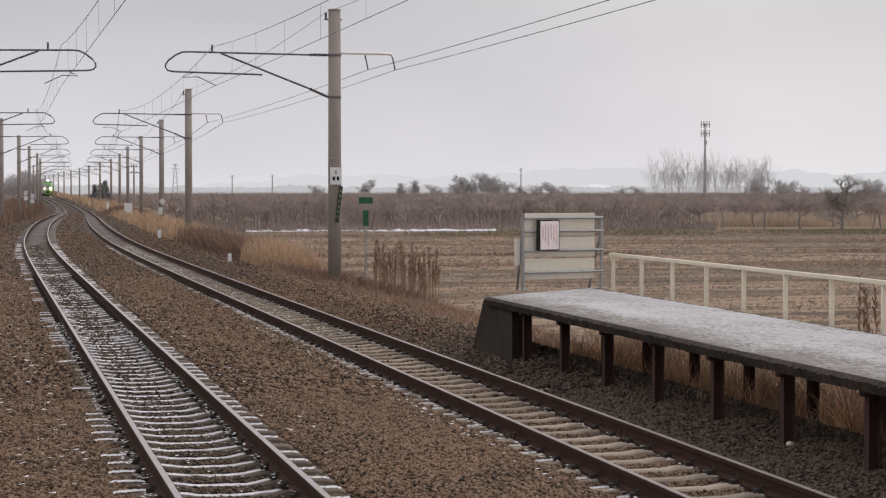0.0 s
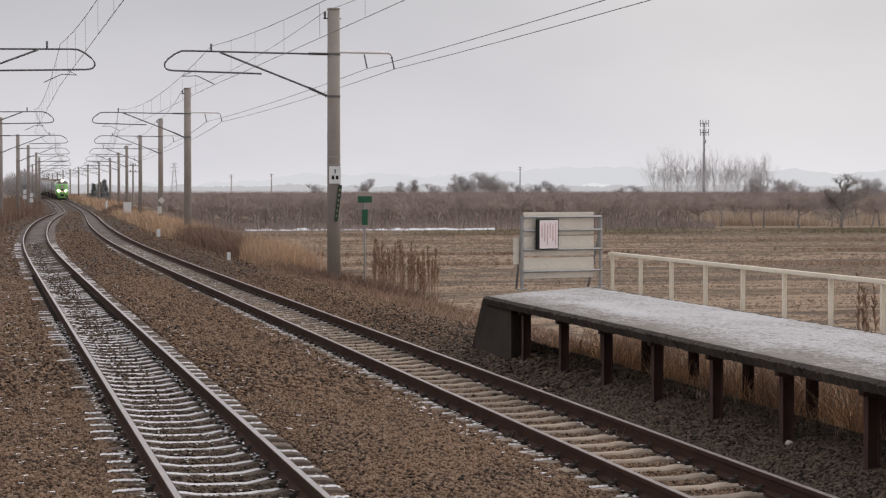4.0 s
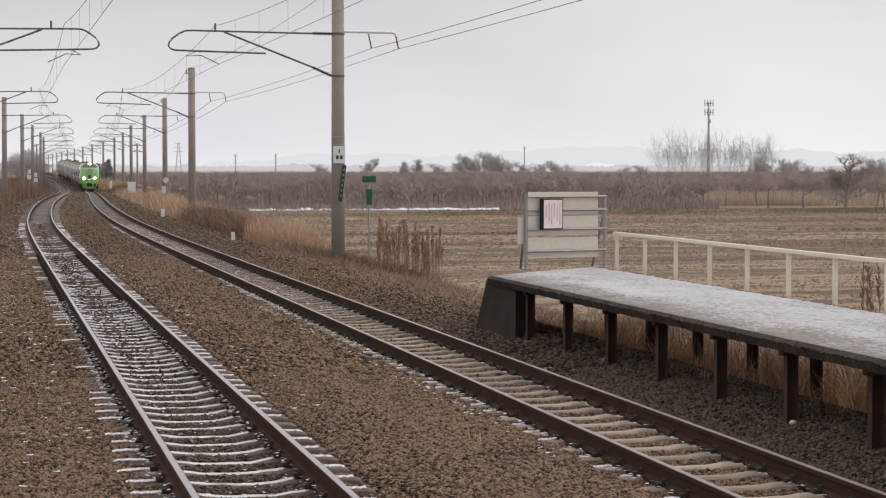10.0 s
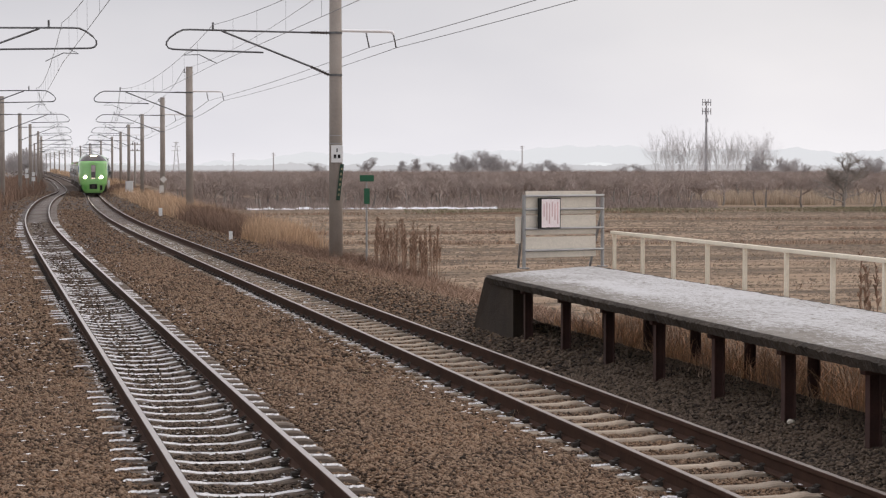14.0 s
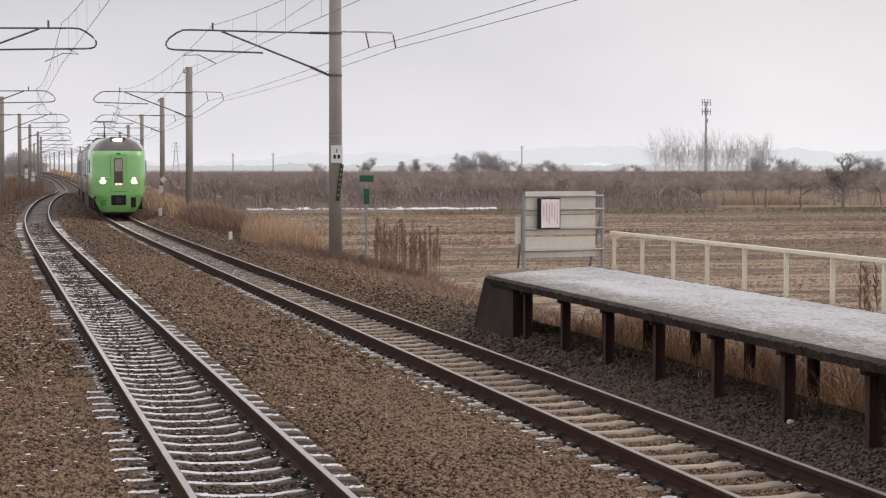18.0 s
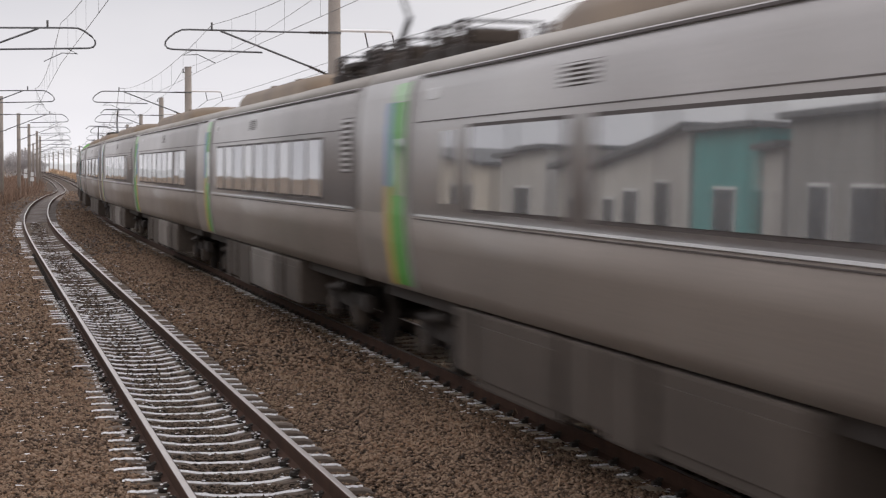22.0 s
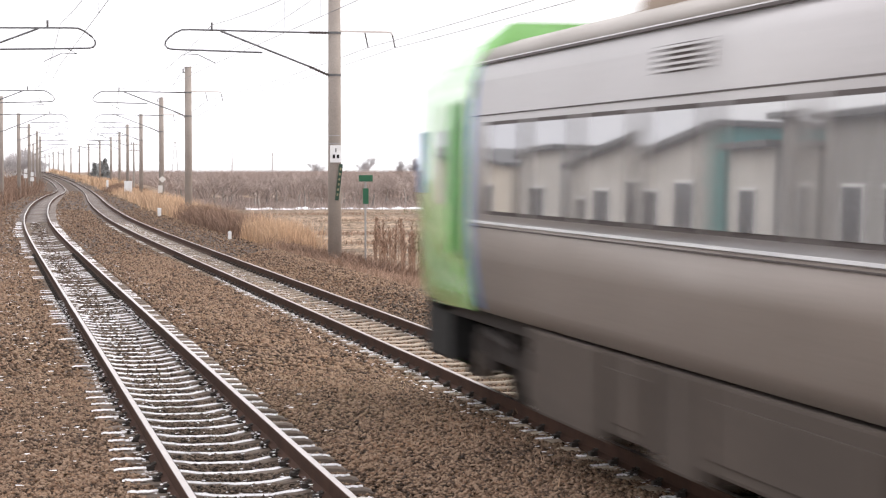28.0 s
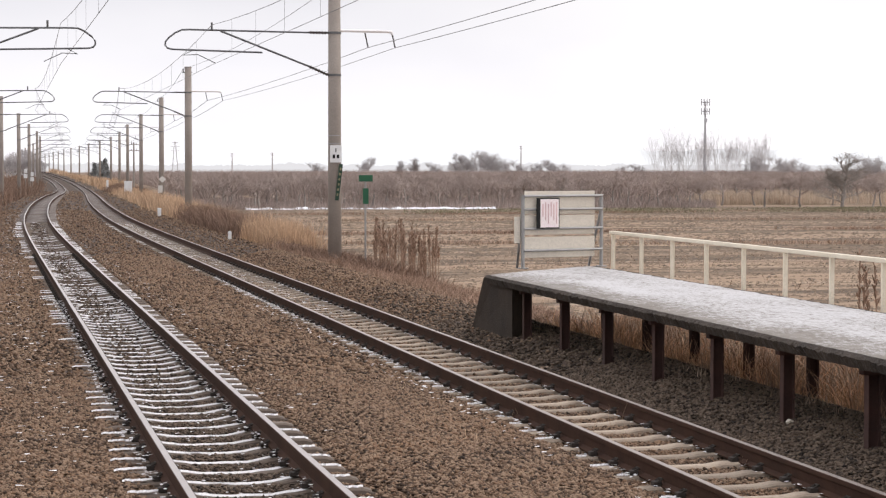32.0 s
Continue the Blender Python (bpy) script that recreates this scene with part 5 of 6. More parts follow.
def conifer(px, s, h):
    rng = np.random.default_rng(int(px))
    n = 900
    q = rng.uniform(0, 1, n) ** 0.8
    a = rng.uniform(0, 6.28, n)
    r = (1 - q) * 0.32 * h * rng.uniform(0.5, 1.0, n)
    c = np.stack([r * np.cos(a), r * np.sin(a), 0.3 + q * h], -1)
    v = c[:, None] + rng.normal(0, 0.22, (n, 3, 3))
    root = tagged(empty("conifer", pose(ray_x(px, s), s, FIELD_Z)), "dark green conifer beside the line", "tree", "far trees")
    part("trunk", tubed([(0, 0, 0), (0, 0, h * 0.9)], 0, 6, [0.15, 0.04]), M_BARK, root)
    from_arrays("crown", v.reshape(-1, 3), np.arange(n * 3).reshape(-1, 3), M_CONIFER, root)


conifer(168, 430, 3.8)
conifer(186, 420, 4.6)
conifer(178, 440, 4.0)


# ---- buildings on the near side of the line, seen in the train's windows ----
M_SHELTER = material("weathered_boards", (0.34, 0.33, 0.315), (0.25, 0.24, 0.23), 0.85, 0, 1.5, 25, 1, 0.2, 0.01, stretch=(1, 6, 0.6))
M_ROOFING = material("dark_sheet_roof", (0.16, 0.16, 0.165), (0.11, 0.11, 0.115), 0.6, 0.2, 1, 20)
M_TRAINPANE = material("dark_house_glass", (0.05, 0.055, 0.06), None, 0.1, 0, 1, 20, 1, 0, spec=0.6)


def house(name, depth, s0, s1, h0, h1, wall, label, windows):
    """A house whose front stands along the line; its roof slopes from h0 at its near end to h1 at its far end."""
    x0, x1 = -4.4 - depth, -4.4
    root = tagged(empty(name), label, "building")
    bm = bmesh.new()
    ends = [[bm.verts.new((x, s, z)) for x, z in ((x0, -1.2), (x1, -1.2), (x1, h), (x0, h))] for s, h in ((s0, h0), (s1, h1))]
    for k in range(4):
        bm.faces.new((ends[0][k], ends[0][(k + 1) % 4], ends[1][(k + 1) % 4], ends[1][k]))
    bm.faces.new(ends[0][::-1])
    bm.faces.new(ends[1])
    bmesh.ops.recalc_face_normals(bm, faces=bm.faces)
    part("wall", bm, wall, root)
    bm = bmesh.new()
    ends = [[bm.verts.new((x, s, h + z)) for x, z in ((x0 - 0.2, 0.01), (x1 + 0.25, 0.01), (x1 + 0.25, 0.12), (x0 - 0.2, 0.12))] for s, h in ((s0 - 0.15, h0), (s1 + 0.15, h1))]
    for k in range(4):
        bm.faces.new((ends[0][k], ends[0][(k + 1) % 4], ends[1][(k + 1) % 4], ends[1][k]))
    bm.faces.new(ends[0][::-1])
    bm.faces.new(ends[1])
    bmesh.ops.recalc_face_normals(bm, faces=bm.faces)
    part("roof", bm, M_ROOFING, root, "dark sheet metal roof")
    for a, b, z0, z1 in windows:
        w = part("window", boxed(x1, x1 + 0.05, a, b, z0, z1, bevel=0.01), M_WHITE, root, "white window frame")
        part("pane", boxed(x1 + 0.05, x1 + 0.06, a + 0.06, b - 0.06, z0 + 0.06, z1 - 0.06), M_TRAINPANE, w)


# below s 30 the shelter is an unseen addition that darkens the passing train
house("shelter", 4.0, 20.0, 33.2, 3.7, 3.45, M_SHELTER, "grey boarded shelter beside the line, lengthened unseen to dim the train", ((29.0, 30.6, 1.3, 2.4), (31.4, 32.3, 0.2, 2.4)))
house("shed", 3.0, 33.5, 35.6, 3.0, 2.95, M_HUT, "small pale grey shed beside the line", ((34.2, 35.0, 1.4, 2.3),))
house("kiosk", 3.2, 35.9, 39.5, 3.4, 3.35, M_TEAL, "teal painted wooden hut beside the line", ((37.0, 38.2, 1.3, 2.3),))
house("station_house", 5.0, 39.8, 47.3, 3.45, 2.6, M_HUT, "grey sided house with a sloping roof beside the line", ((41.0, 42.3, 1.3, 2.4), (43.5, 44.6, 1.3, 2.2), (45.3, 46.2, 0.0, 2.0)))
house("house", 5.0, 48.4, 55.6, 3.1, 2.9, M_HUT, "pale grey house with small windows beside the line", ((49.6, 51.0, 1.2, 2.2), (52.6, 54.0, 1.2, 2.2)))
house("barn", 6.0, 57.0, 70.0, 2.7, 3.3, M_PANEL, "beige boarded barn beside the line", ((59.0, 61.0, 1.2, 2.2), (64.0, 66.0, 1.2, 2.2)))


def loose_stone(x, s, r, mat, label):
    bm = bmesh.new()
    bmesh.ops.create_icosphere(bm, subdivisions=2, radius=r)
    rng = random.Random(3)
    for v in bm.verts:
        v.co *= rng.uniform(0.85, 1.1)
        v.co.z *= 0.75
    ob = part("stone", bm, mat)
    ob.matrix_basis = pose(x, s, float(ground_z(x, s)) + r * 0.45)
    return tagged(ob, label, "stone")


loose_stone(7.8, 19.48, 0.04, M_PANEL, "pale loose stone beside a platform post")
# ---- the train: cars of about 20 m, x sideways, y back from the leading end ----
CAB_L, CAR_L = 20.4, 20.8
SECTION = [(1.34, 0.97), (1.38, 1.12), (1.435, 1.5), (1.455, 1.83), (1.44, 2.78), (1.40, 3.2), (1.34, 3.4)]
LOWER = SECTION[:4]
ROOF = [(1.34, 3.4), (1.22, 3.53), (0.95, 3.62), (0.5, 3.67), (0.0, 3.68)]


def side_x(z):
    return float(np.interp(z, [p[1] for p in SECTION], [p[0] for p in SECTION]))


def loft(sec, y0, y1, close=True):
    """Both sides of a section carried from y0 to y1."""
    prof = [(-x, z) for x, z in sec] + [(x, z) for x, z in sec[::-1]] if sec[0][0] != 0 else sec
    bm = bmesh.new()
    seen, pr = set(), []
    for p in prof:
        if p not in seen:
            seen.add(p)
            pr.append(p)
    rings = [[bm.verts.new((x, y, z)) for x, z in pr] for y in (y0, y1)]
    k = len(pr)
    for i in range(k if close else k - 1):
        bm.faces.new((rings[0][i], rings[0][(i + 1) % k], rings[1][(i + 1) % k], rings[1][i]))
    if close:
        bm.faces.new(rings[0])
        bm.faces.new(rings[1][::-1])
    bmesh.ops.recalc_face_normals(bm, faces=bm.faces)
    return bm


def skin(z0, z1, y0, y1, side, proud, steps=0, tilt=0.0):
    """A sheet that follows the car's side, standing proud of it by some millimetres."""
    bm = bmesh.new()
    # bend where the body bends
    zs = [z0] + [z for _, z in SECTION if z0 + 0.01 < z < z1 - 0.01] + [z1]
    steps = len(zs) - 1
    out = [[bm.verts.new((side * (side_x(z) + d), y, z)) for z in zs] for d, y in ((proud + tilt, y0), (proud - tilt, y1), (-0.02, y0), (-0.02, y1))]
    o0, o1, i0, i1 = out
    for k in range(steps):
        bm.faces.new((o0[k], o1[k], o1[k + 1], o0[k + 1]))
        bm.faces.new((i0[k], i0[k + 1], i1[k + 1], i1[k]))
        bm.faces.new((o0[k], o0[k + 1], i0[k + 1], i0[k]))
        bm.faces.new((o1[k], i1[k], i1[k + 1], o1[k + 1]))
    bm.faces.new((o0[0], i0[0], i1[0], o1[0]))
    bm.faces.new((o0[-1], o1[-1], i1[-1], i0[-1]))
    bmesh.ops.recalc_face_normals(bm, faces=bm.faces)
    return bm


def wheel_bm(r):
    bm = bmesh.new()
    for x in (-0.535, 0.535):
        sx = 1 if x > 0 else -1
        tube(bm, [(x - sx * 0.03, 0, 0), (x, 0, 0), (x + sx * 0.1, 0, 0)], 0, 24, [r + 0.028, r + 0.004, r])
    tube(bm, [(-0.6, 0, 0), (0.6, 0, 0)], 0.08, 10)
    return bm


def bogie(root, y):
    b = part("bogie", boxed(-0.98, 0.98, y - 0.45, y + 0.45, 0.42, 0.7, bevel=0.05), M_BOGIE, root, "dark dusty bogie")
    for sx in (-1, 1):
        part("side_frame", boxed(sx * 0.92 - 0.08, sx * 0.92 + 0.08, y - 1.55, y + 1.55, 0.38, 0.62, bevel=0.05), M_BOGIE, b)
        for d in (-1.05, 1.05):
            part("axle_box", boxed(sx * 0.98 - 0.1, sx * 0.98 + 0.1, y + d - 0.13, y + d + 0.13, 0.18, 0.46, bevel=0.05), M_UNDER, b, "dusty axle box")
            part("coil_spring", tubed([(sx * 0.97, y + d * 0.7, 0.3), (sx * 0.97, y + d * 0.7, 0.62)], 0.11, 10), M_BOGIE, b)
        part("damper", tubed([(sx * 1.12, y - 0.6, 0.72), (sx * 1.12, y + 0.7, 0.62)], 0.05, 8), M_BOGIE, b)
        part("air_spring", tubed([(sx * 0.85, y, 0.6), (sx * 0.85, y, 0.95)], 0.26, 14), M_BOGIE, b)
    for d in (-1.05, 1.05):
        w = part("wheelset", wheel_bm(0.43), M_BOGIE, b, "steel wheels on an axle", True)
        w.matrix_basis = pose(0, y + d, 0.33)
    return b


def under_boxes(root, y0, y1, seed):
    rng = random.Random(seed)
    part("underframe", boxed(-1.2, 1.2, 0.9, y1 + 4.5, 0.8, 0.99, bevel=0.02), M_BOGIE, root)
    for sx in (-1, 1):
        y = y0
        while y < y1 - 0.5:
            w = rng.choice((1.1, 1.7, 2.3, 3.1))
            e = min(y + w, y1)
            low = rng.uniform(0.18, 0.34)
            mat = rng.choice((M_UNDER, M_UNDER, M_UNDER, M_UNDER, M_BOXGREY))
            bx = part("equipment_box", boxed(min(sx * 0.5, sx * 1.36), max(sx * 0.5, sx * 1.36), y + 0.03, e - 0.03, low, 0.94, bevel=0.03), mat, root, "dusty underfloor equipment box")
            if rng.random() < 0.6:
                part("cover", boxed(min(sx * 1.36, sx * 1.375), max(sx * 1.36, sx * 1.375), y + 0.15, e - 0.15, low + 0.1, 0.82, bevel=0.006), mat, bx)
            y = e + rng.uniform(0.02, 0.2)


def window_row(root, spans, side):
    for y0, y1, n, gap in spans:
        if gap > 0.1:
            w = (y1 - y0) / n
            for k in range(n):
                a, b = y0 + w * k + gap / 2, y0 + w * (k + 1) - gap / 2
                fr = part("window", skin(1.93, 2.8, a - 0.04, b + 0.04, side, 0.004), M_RUBBER, root, "dark window frame")
                part("pane", skin(1.965, 2.765, a, b, side, 0.014, tilt=0.008 * math.sin(k * 2.4 + y0)), M_GLASS, fr, "tinted reflecting pane")
            continue
        fr = part("window_band", skin(1.93, 2.8, y0 - 0.05, y1 + 0.05, side, 0.004), M_RUBBER, root, "dark window frame")
        w = (y1 - y0) / n
        for k in range(n):
            part("pane", skin(1.965, 2.765, y0 + w * k + 0.05, y0 + w * (k + 1) - 0.05, side, 0.014, tilt=0.008 * math.sin(k * 2.4 + y0)), M_GLASS, fr, "tinted reflecting pane")


def door(root, y0, y1, side, flip=False):
    d = part("door", skin(1.02, 3.12, y0, y1, side, 0.003), M_DOORGREEN, root, "deep green sliding door")
    part("door_pane", skin(2.05, 2.7, y0 + 0.28, y1 - 0.28, side, 0.009), M_DOORGLASS, d)
    part("door_header", skin(3.13, 3.34, y0 - 0.02, y1 + 0.02, side, 0.004), M_MINT, root, "pale green panel over the door")
    # the stripes stand on the side away from the leading end of the train
    a, b = (y1 + 0.01, y1 + 0.36) if (side < 0) != flip else (y0 - 0.36, y0 - 0.01)
    e = y0 if a > y0 else y1
    part("door_jamb", skin(0.99, 3.36, e - 0.04, e + 0.04, side, 0.034), M_SILVER, root, "raised silver door jamb")
    part("yellow_stripe", skin(1.0, 2.15, a, b, side, 0.004), M_YELLOW, root, "yellow stripe beside the door")
    part("blue_stripe", skin(2.15, 3.13, a, b, side, 0.004), M_BLUE, root, "pale blue stripe beside the door")


def trims(root, y0, y1, side):
    part("waist_trim", skin(1.84, 1.862, y0, y1, side, 0.012, 1), M_LINE, root, "white waist line")
    part("waist_groove", skin(1.80, 1.812, y0, y1, side, 0.006, 1), M_RUBBER, root)
    part("upper_groove", skin(2.86, 2.872, y0, y1, side, 0.006, 1), M_RUBBER, root)
    part("gutter", skin(3.36, 3.385, y0, y1, side, 0.02, 1), M_RUBBER, root)


def louvre(root, y0, y1, z0, z1, side, n):
    b = part("vent", skin(z0, z1, y0, y1, side, 0.004), M_RUBBER, root, "dark vent grille")
    for k in range(n):
        z = z0 + (z1 - z0) * (k + 0.3) / n
        part("slat", skin(z, z + (z1 - z0) / n * 0.45, y0, y1, side, 0.016, 1), M_SILVER, b)


def roof_unit(root, y0, y1):
    """A long rounded hump with sloping ends."""
    sec = [(1.02, 3.5), (1.0, 3.72), (0.9, 3.84), (0.6, 3.91), (0.0, 3.93)]
    full = [(-x, z) for x, z in sec] + [(x, z) for x, z in sec[-2::-1]]
    bm = bmesh.new()
    rings = []
    for y, k in ((y0, 0.25), (y0 + 0.35, 0.8), (y0 + 0.8, 1.0), (y1 - 0.9, 1.0), (y1 - 0.4, 0.8), (y1, 0.25)):
        rings.append([bm.verts.new((x * (0.85 + 0.15 * k), y, 3.5 + (z - 3.5) * k)) for x, z in full])
    for p, q in zip(rings, rings[1:]):
        for i in range(len(full) - 1):
            bm.faces.new((p[i], p[i + 1], q[i + 1], q[i]))
    bm.faces.new(rings[0])
    bm.faces.new(rings[-1][::-1])
    bmesh.ops.recalc_face_normals(bm, faces=bm.faces)
    u = part("roof_unit", bm, M_ROOFUNIT, root, "tan rounded cooling unit", True)
    for k in (1, 2):
        y = y0 + (y1 - y0) * k / 3
        part("joint_band", boxed(-0.7, 0.7, y - 0.03, y + 0.03, 3.88, 3.935, bevel=0.004), M_ROOFUNIT, u)


def switchgear(root, y, w):
    """A low tray with a breaker box, ribbed insulators and a cable bar over them."""
    t = part("switch_tray", boxed(-0.7, 0.7, y - w, y + w, 3.6, 3.8, bevel=0.03), M_BOGIE, root, "dark roof switchgear")
    part("breaker_box", boxed(-0.55, 0.1, y - w * 0.7, y + w * 0.5, 3.8, 3.98, bevel=0.04), M_UNDER, t)
    for x, d in ((-0.62, -0.6), (-0.62, 0.7), (0.4, -0.5), (0.4, 0.5)):
        part("insulator", insulator(bmesh.new(), (x, y + d * w, 3.8), (x, y + d * w, 4.08), 0.07, 4), M_INSUL, t, "brown ribbed insulator")
    part("cable_bar", tubed([(-0.62, y - w * 0.6, 4.09), (-0.62, y + w * 0.7, 4.09)], 0.02, 6), M_STEEL, t)
    part("cable_bar", tubed([(-0.62, y, 4.1), (0.4, y + 0.5 * w, 4.1)], 0.02, 6), M_STEEL, t)


def pantograph(root, y):
    b = part("pantograph", boxed(-0.75, 0.75, y - 0.6, y + 0.6, 3.86, 3.92, bevel=0.01), M_BOGIE, root, "raised single-arm pantograph")
    for sx in (-0.6, 0.6):
        for dy in (-0.5, 0.5):
            part("insulator", insulator(bmesh.new(), (sx, y + dy, 3.62), (sx, y + dy, 3.87), 0.08, 4), M_INSUL, b)
    part("lower_arm", tubed([(0, y + 0.45, 3.95), (0, y - 0.75, 4.55)], 0.05, 8), M_STEEL, b)
    part("upper_arm", tubed([(0, y - 0.75, 4.55), (0, y + 0.25, 5.2)], 0.035, 8), M_STEEL, b)
    part("contact_strip", tubed([(-0.85, y + 0.25, 5.06), (-0.65, y + 0.25, 5.24), (0.65, y + 0.25, 5.24), (0.85, y + 0.25, 5.06)], 0.022, 8), M_STEEL, b)
    part("contact_strip", tubed([(-0.6, y + 0.5, 5.24), (0.6, y + 0.5, 5.24)], 0.03, 8), M_STEEL, b)
    part("drive_box", boxed(-0.5, 0.5, y - 0.35, y + 0.3, 3.92, 4.12, bevel=0.03), M_BOGIE, b)
    for dy, w in ((1.55, 0.4), (-1.6, 0.5), (-3.3, 0.55)):
        switchgear(b, y + dy, w)


def gangway(root, y, d):
    part("gangway", boxed(-0.55, 0.55, min(y, y + d), max(y, y + d), 0.95, 3.15, bevel=0.06), M_RUBBER, root, "grey folding gangway")
    part("end_hood", loft([(1.3, 1.05), (1.36, 1.95), (1.3, 3.3), (0.9, 3.5)], min(y, y + d * 0.8), max(y, y + d * 0.8)), M_RUBBER, root, "dark outer gangway hood")


def mid_car(doors, windows, vents, unit, flip=False):
    root = tagged(empty("train_car"), "silver grey express railcar with green doors and tinted windows", "train car", "cars of the train")
    L = CAR_L
    part("body", loft(SECTION[3:], 0.25, L - 0.25), M_SILVER, root, "silver grey car body", True)
    part("lower_body", loft(LOWER, 0.25, L - 0.25), M_SILVER_LOWER, root, "lower body panel, dust and ballast reflection painted in its brown", True)
    part("roof", loft(ROOF, 0.25, L - 0.25), M_ROOF, root, "dusty grey roof", True)
    for sd in (-1, 1):
        window_row(root, ((*windows, 9, 0.24),), sd)
        door(root, *doors, sd, flip)
        trims(root, 0.26, doors[0] - 0.4, sd)
        trims(root, doors[1] + 0.4, CAR_L - 0.26, sd)
        for v in vents:
            louvre(root, *v, 2.3, 3.02, sd, 10)
        a = unit[0] + 3.4 if unit[0] == 7.0 else 8.6
        louvre(root, a, a + 0.8, 3.04, 3.22, sd, 5)
        part("side_lamp", skin(3.1, 3.22, 16.4, 16.75, sd, 0.01), M_WHITE, root)
    roof_unit(root, *unit)
    bogie(root, 3.3)
    bogie(root, L - 3.3)
    under_boxes(root, 5.4, L - 5.4, 3)
    gangway(root, 0.25, -0.24)
    gangway(root, L - 0.25, 0.24)
    return root


# plan of the nose: half width by distance from its tip
N0 = -0.32
NOSE = [(0.0, 0.0), (0.45, 0.02), (0.8, 0.08), (1.05, 0.2), (1.22, 0.42), (1.34, 0.8), (1.41, 1.35), (1.445, 2.1), (1.455, 3.72)]


def nose_ring(bm, z, back, squeeze, reach=1.0):
    plan = [(float(np.interp(y * reach, [q[1] for q in NOSE], [q[0] for q in NOSE])), y * reach) for _, y in NOSE]
    left = [(-x, y) for x, y in plan[1:]][::-1]
    return [bm.verts.new((x * squeeze, N0 + y + back * (1 - min(y, 2.1) / 2.1), z)) for x, y in left + plan]


def nose_shell(levels):
    bm = bmesh.new()
    rings = [nose_ring(bm, *k) for k in levels]
    for a, b in zip(rings, rings[1:]):
        for i in range(len(a) - 1):
            bm.faces.new((a[i], a[i + 1], b[i + 1], b[i]))
    bm.faces.new(rings[0][::-1])
    bm.faces.new(rings[-1])
    bmesh.ops.recalc_face_normals(bm, faces=bm.faces)
    return bm


def dome():
    """The raised cab: a flat-sided windscreen in front, painted roof behind."""
    bm = bmesh.new()
    low = nose_ring(bm, 3.22, 0.16, 0.975)
    hi_plan = [(0.0, 1.2), (0.2, 1.2), (0.36, 1.21), (0.46, 1.23), (0.54, 1.3), (0.66, 1.6), (0.8, 2.05), (0.92, 2.7), (1.0, 3.72)]
    hi = [(-x, y) for x, y in hi_plan[1:]][::-1] + hi_plan
    top = [bm.verts.new((x, y + N0, 3.93 - 0.13 * min(1.0, abs(x)) ** 1.5)) for x, y in hi]
    n = len(low)
    mid = []
    for a, b in zip(low, top):
        c = a.co.lerp(b.co, 0.55)
        mid.append(bm.verts.new((c.x * 1.07, c.y - 0.05, c.z + 0.04)))
    for p, q in ((low, mid), (mid, top)):
        for i in range(n - 1):
            f = bm.faces.new((p[i], p[i + 1], q[i + 1], q[i]))
            f.smooth = 3 <= i < n - 4
            f.material_index = 1 if 3 <= i < n - 4 else 0
    bm.faces.new(top)
    bm.faces.new((low[0], mid[0], top[0], top[-1], mid[-1], low[-1]))
    bmesh.ops.recalc_face_normals(bm, faces=bm.faces)
    return bm


def oval(bm, x, y, z, w, h):
    """An upright oval disc, domed a little."""
    ring = [(w / 2 * math.cos(a), h / 2 * math.sin(a)) for a in [2 * math.pi * k / 20 for k in range(20)]]
    f = [bm.verts.new((x + a, y, z + b)) for a, b in ring]
    c = bm.verts.new((x, y - 0.012, z))
    for k in range(20):
        bm.faces.new((f[k], c, f[(k + 1) % 20]))
    return bm


def bezel(x, y, z, w, h, depth):
    bm = bmesh.new()
    rings = []
    for k, yy in ((1.18, y + depth), (1.18, y - 0.012), (1.0, y - 0.014), (1.0, y + 0.03)):
        rings.append([bm.verts.new((x + k * w / 2 * math.cos(a), yy, z + k * h / 2 * math.sin(a))) for a in [2 * math.pi * j / 20 for j in range(20)]])
    for p, q in zip(rings, rings[1:]):
        for j in range(20):
            bm.faces.new((p[j], p[(j + 1) % 20], q[(j + 1) % 20], q[j]))
    bmesh.ops.recalc_face_normals(bm, faces=bm.faces)
    return bm


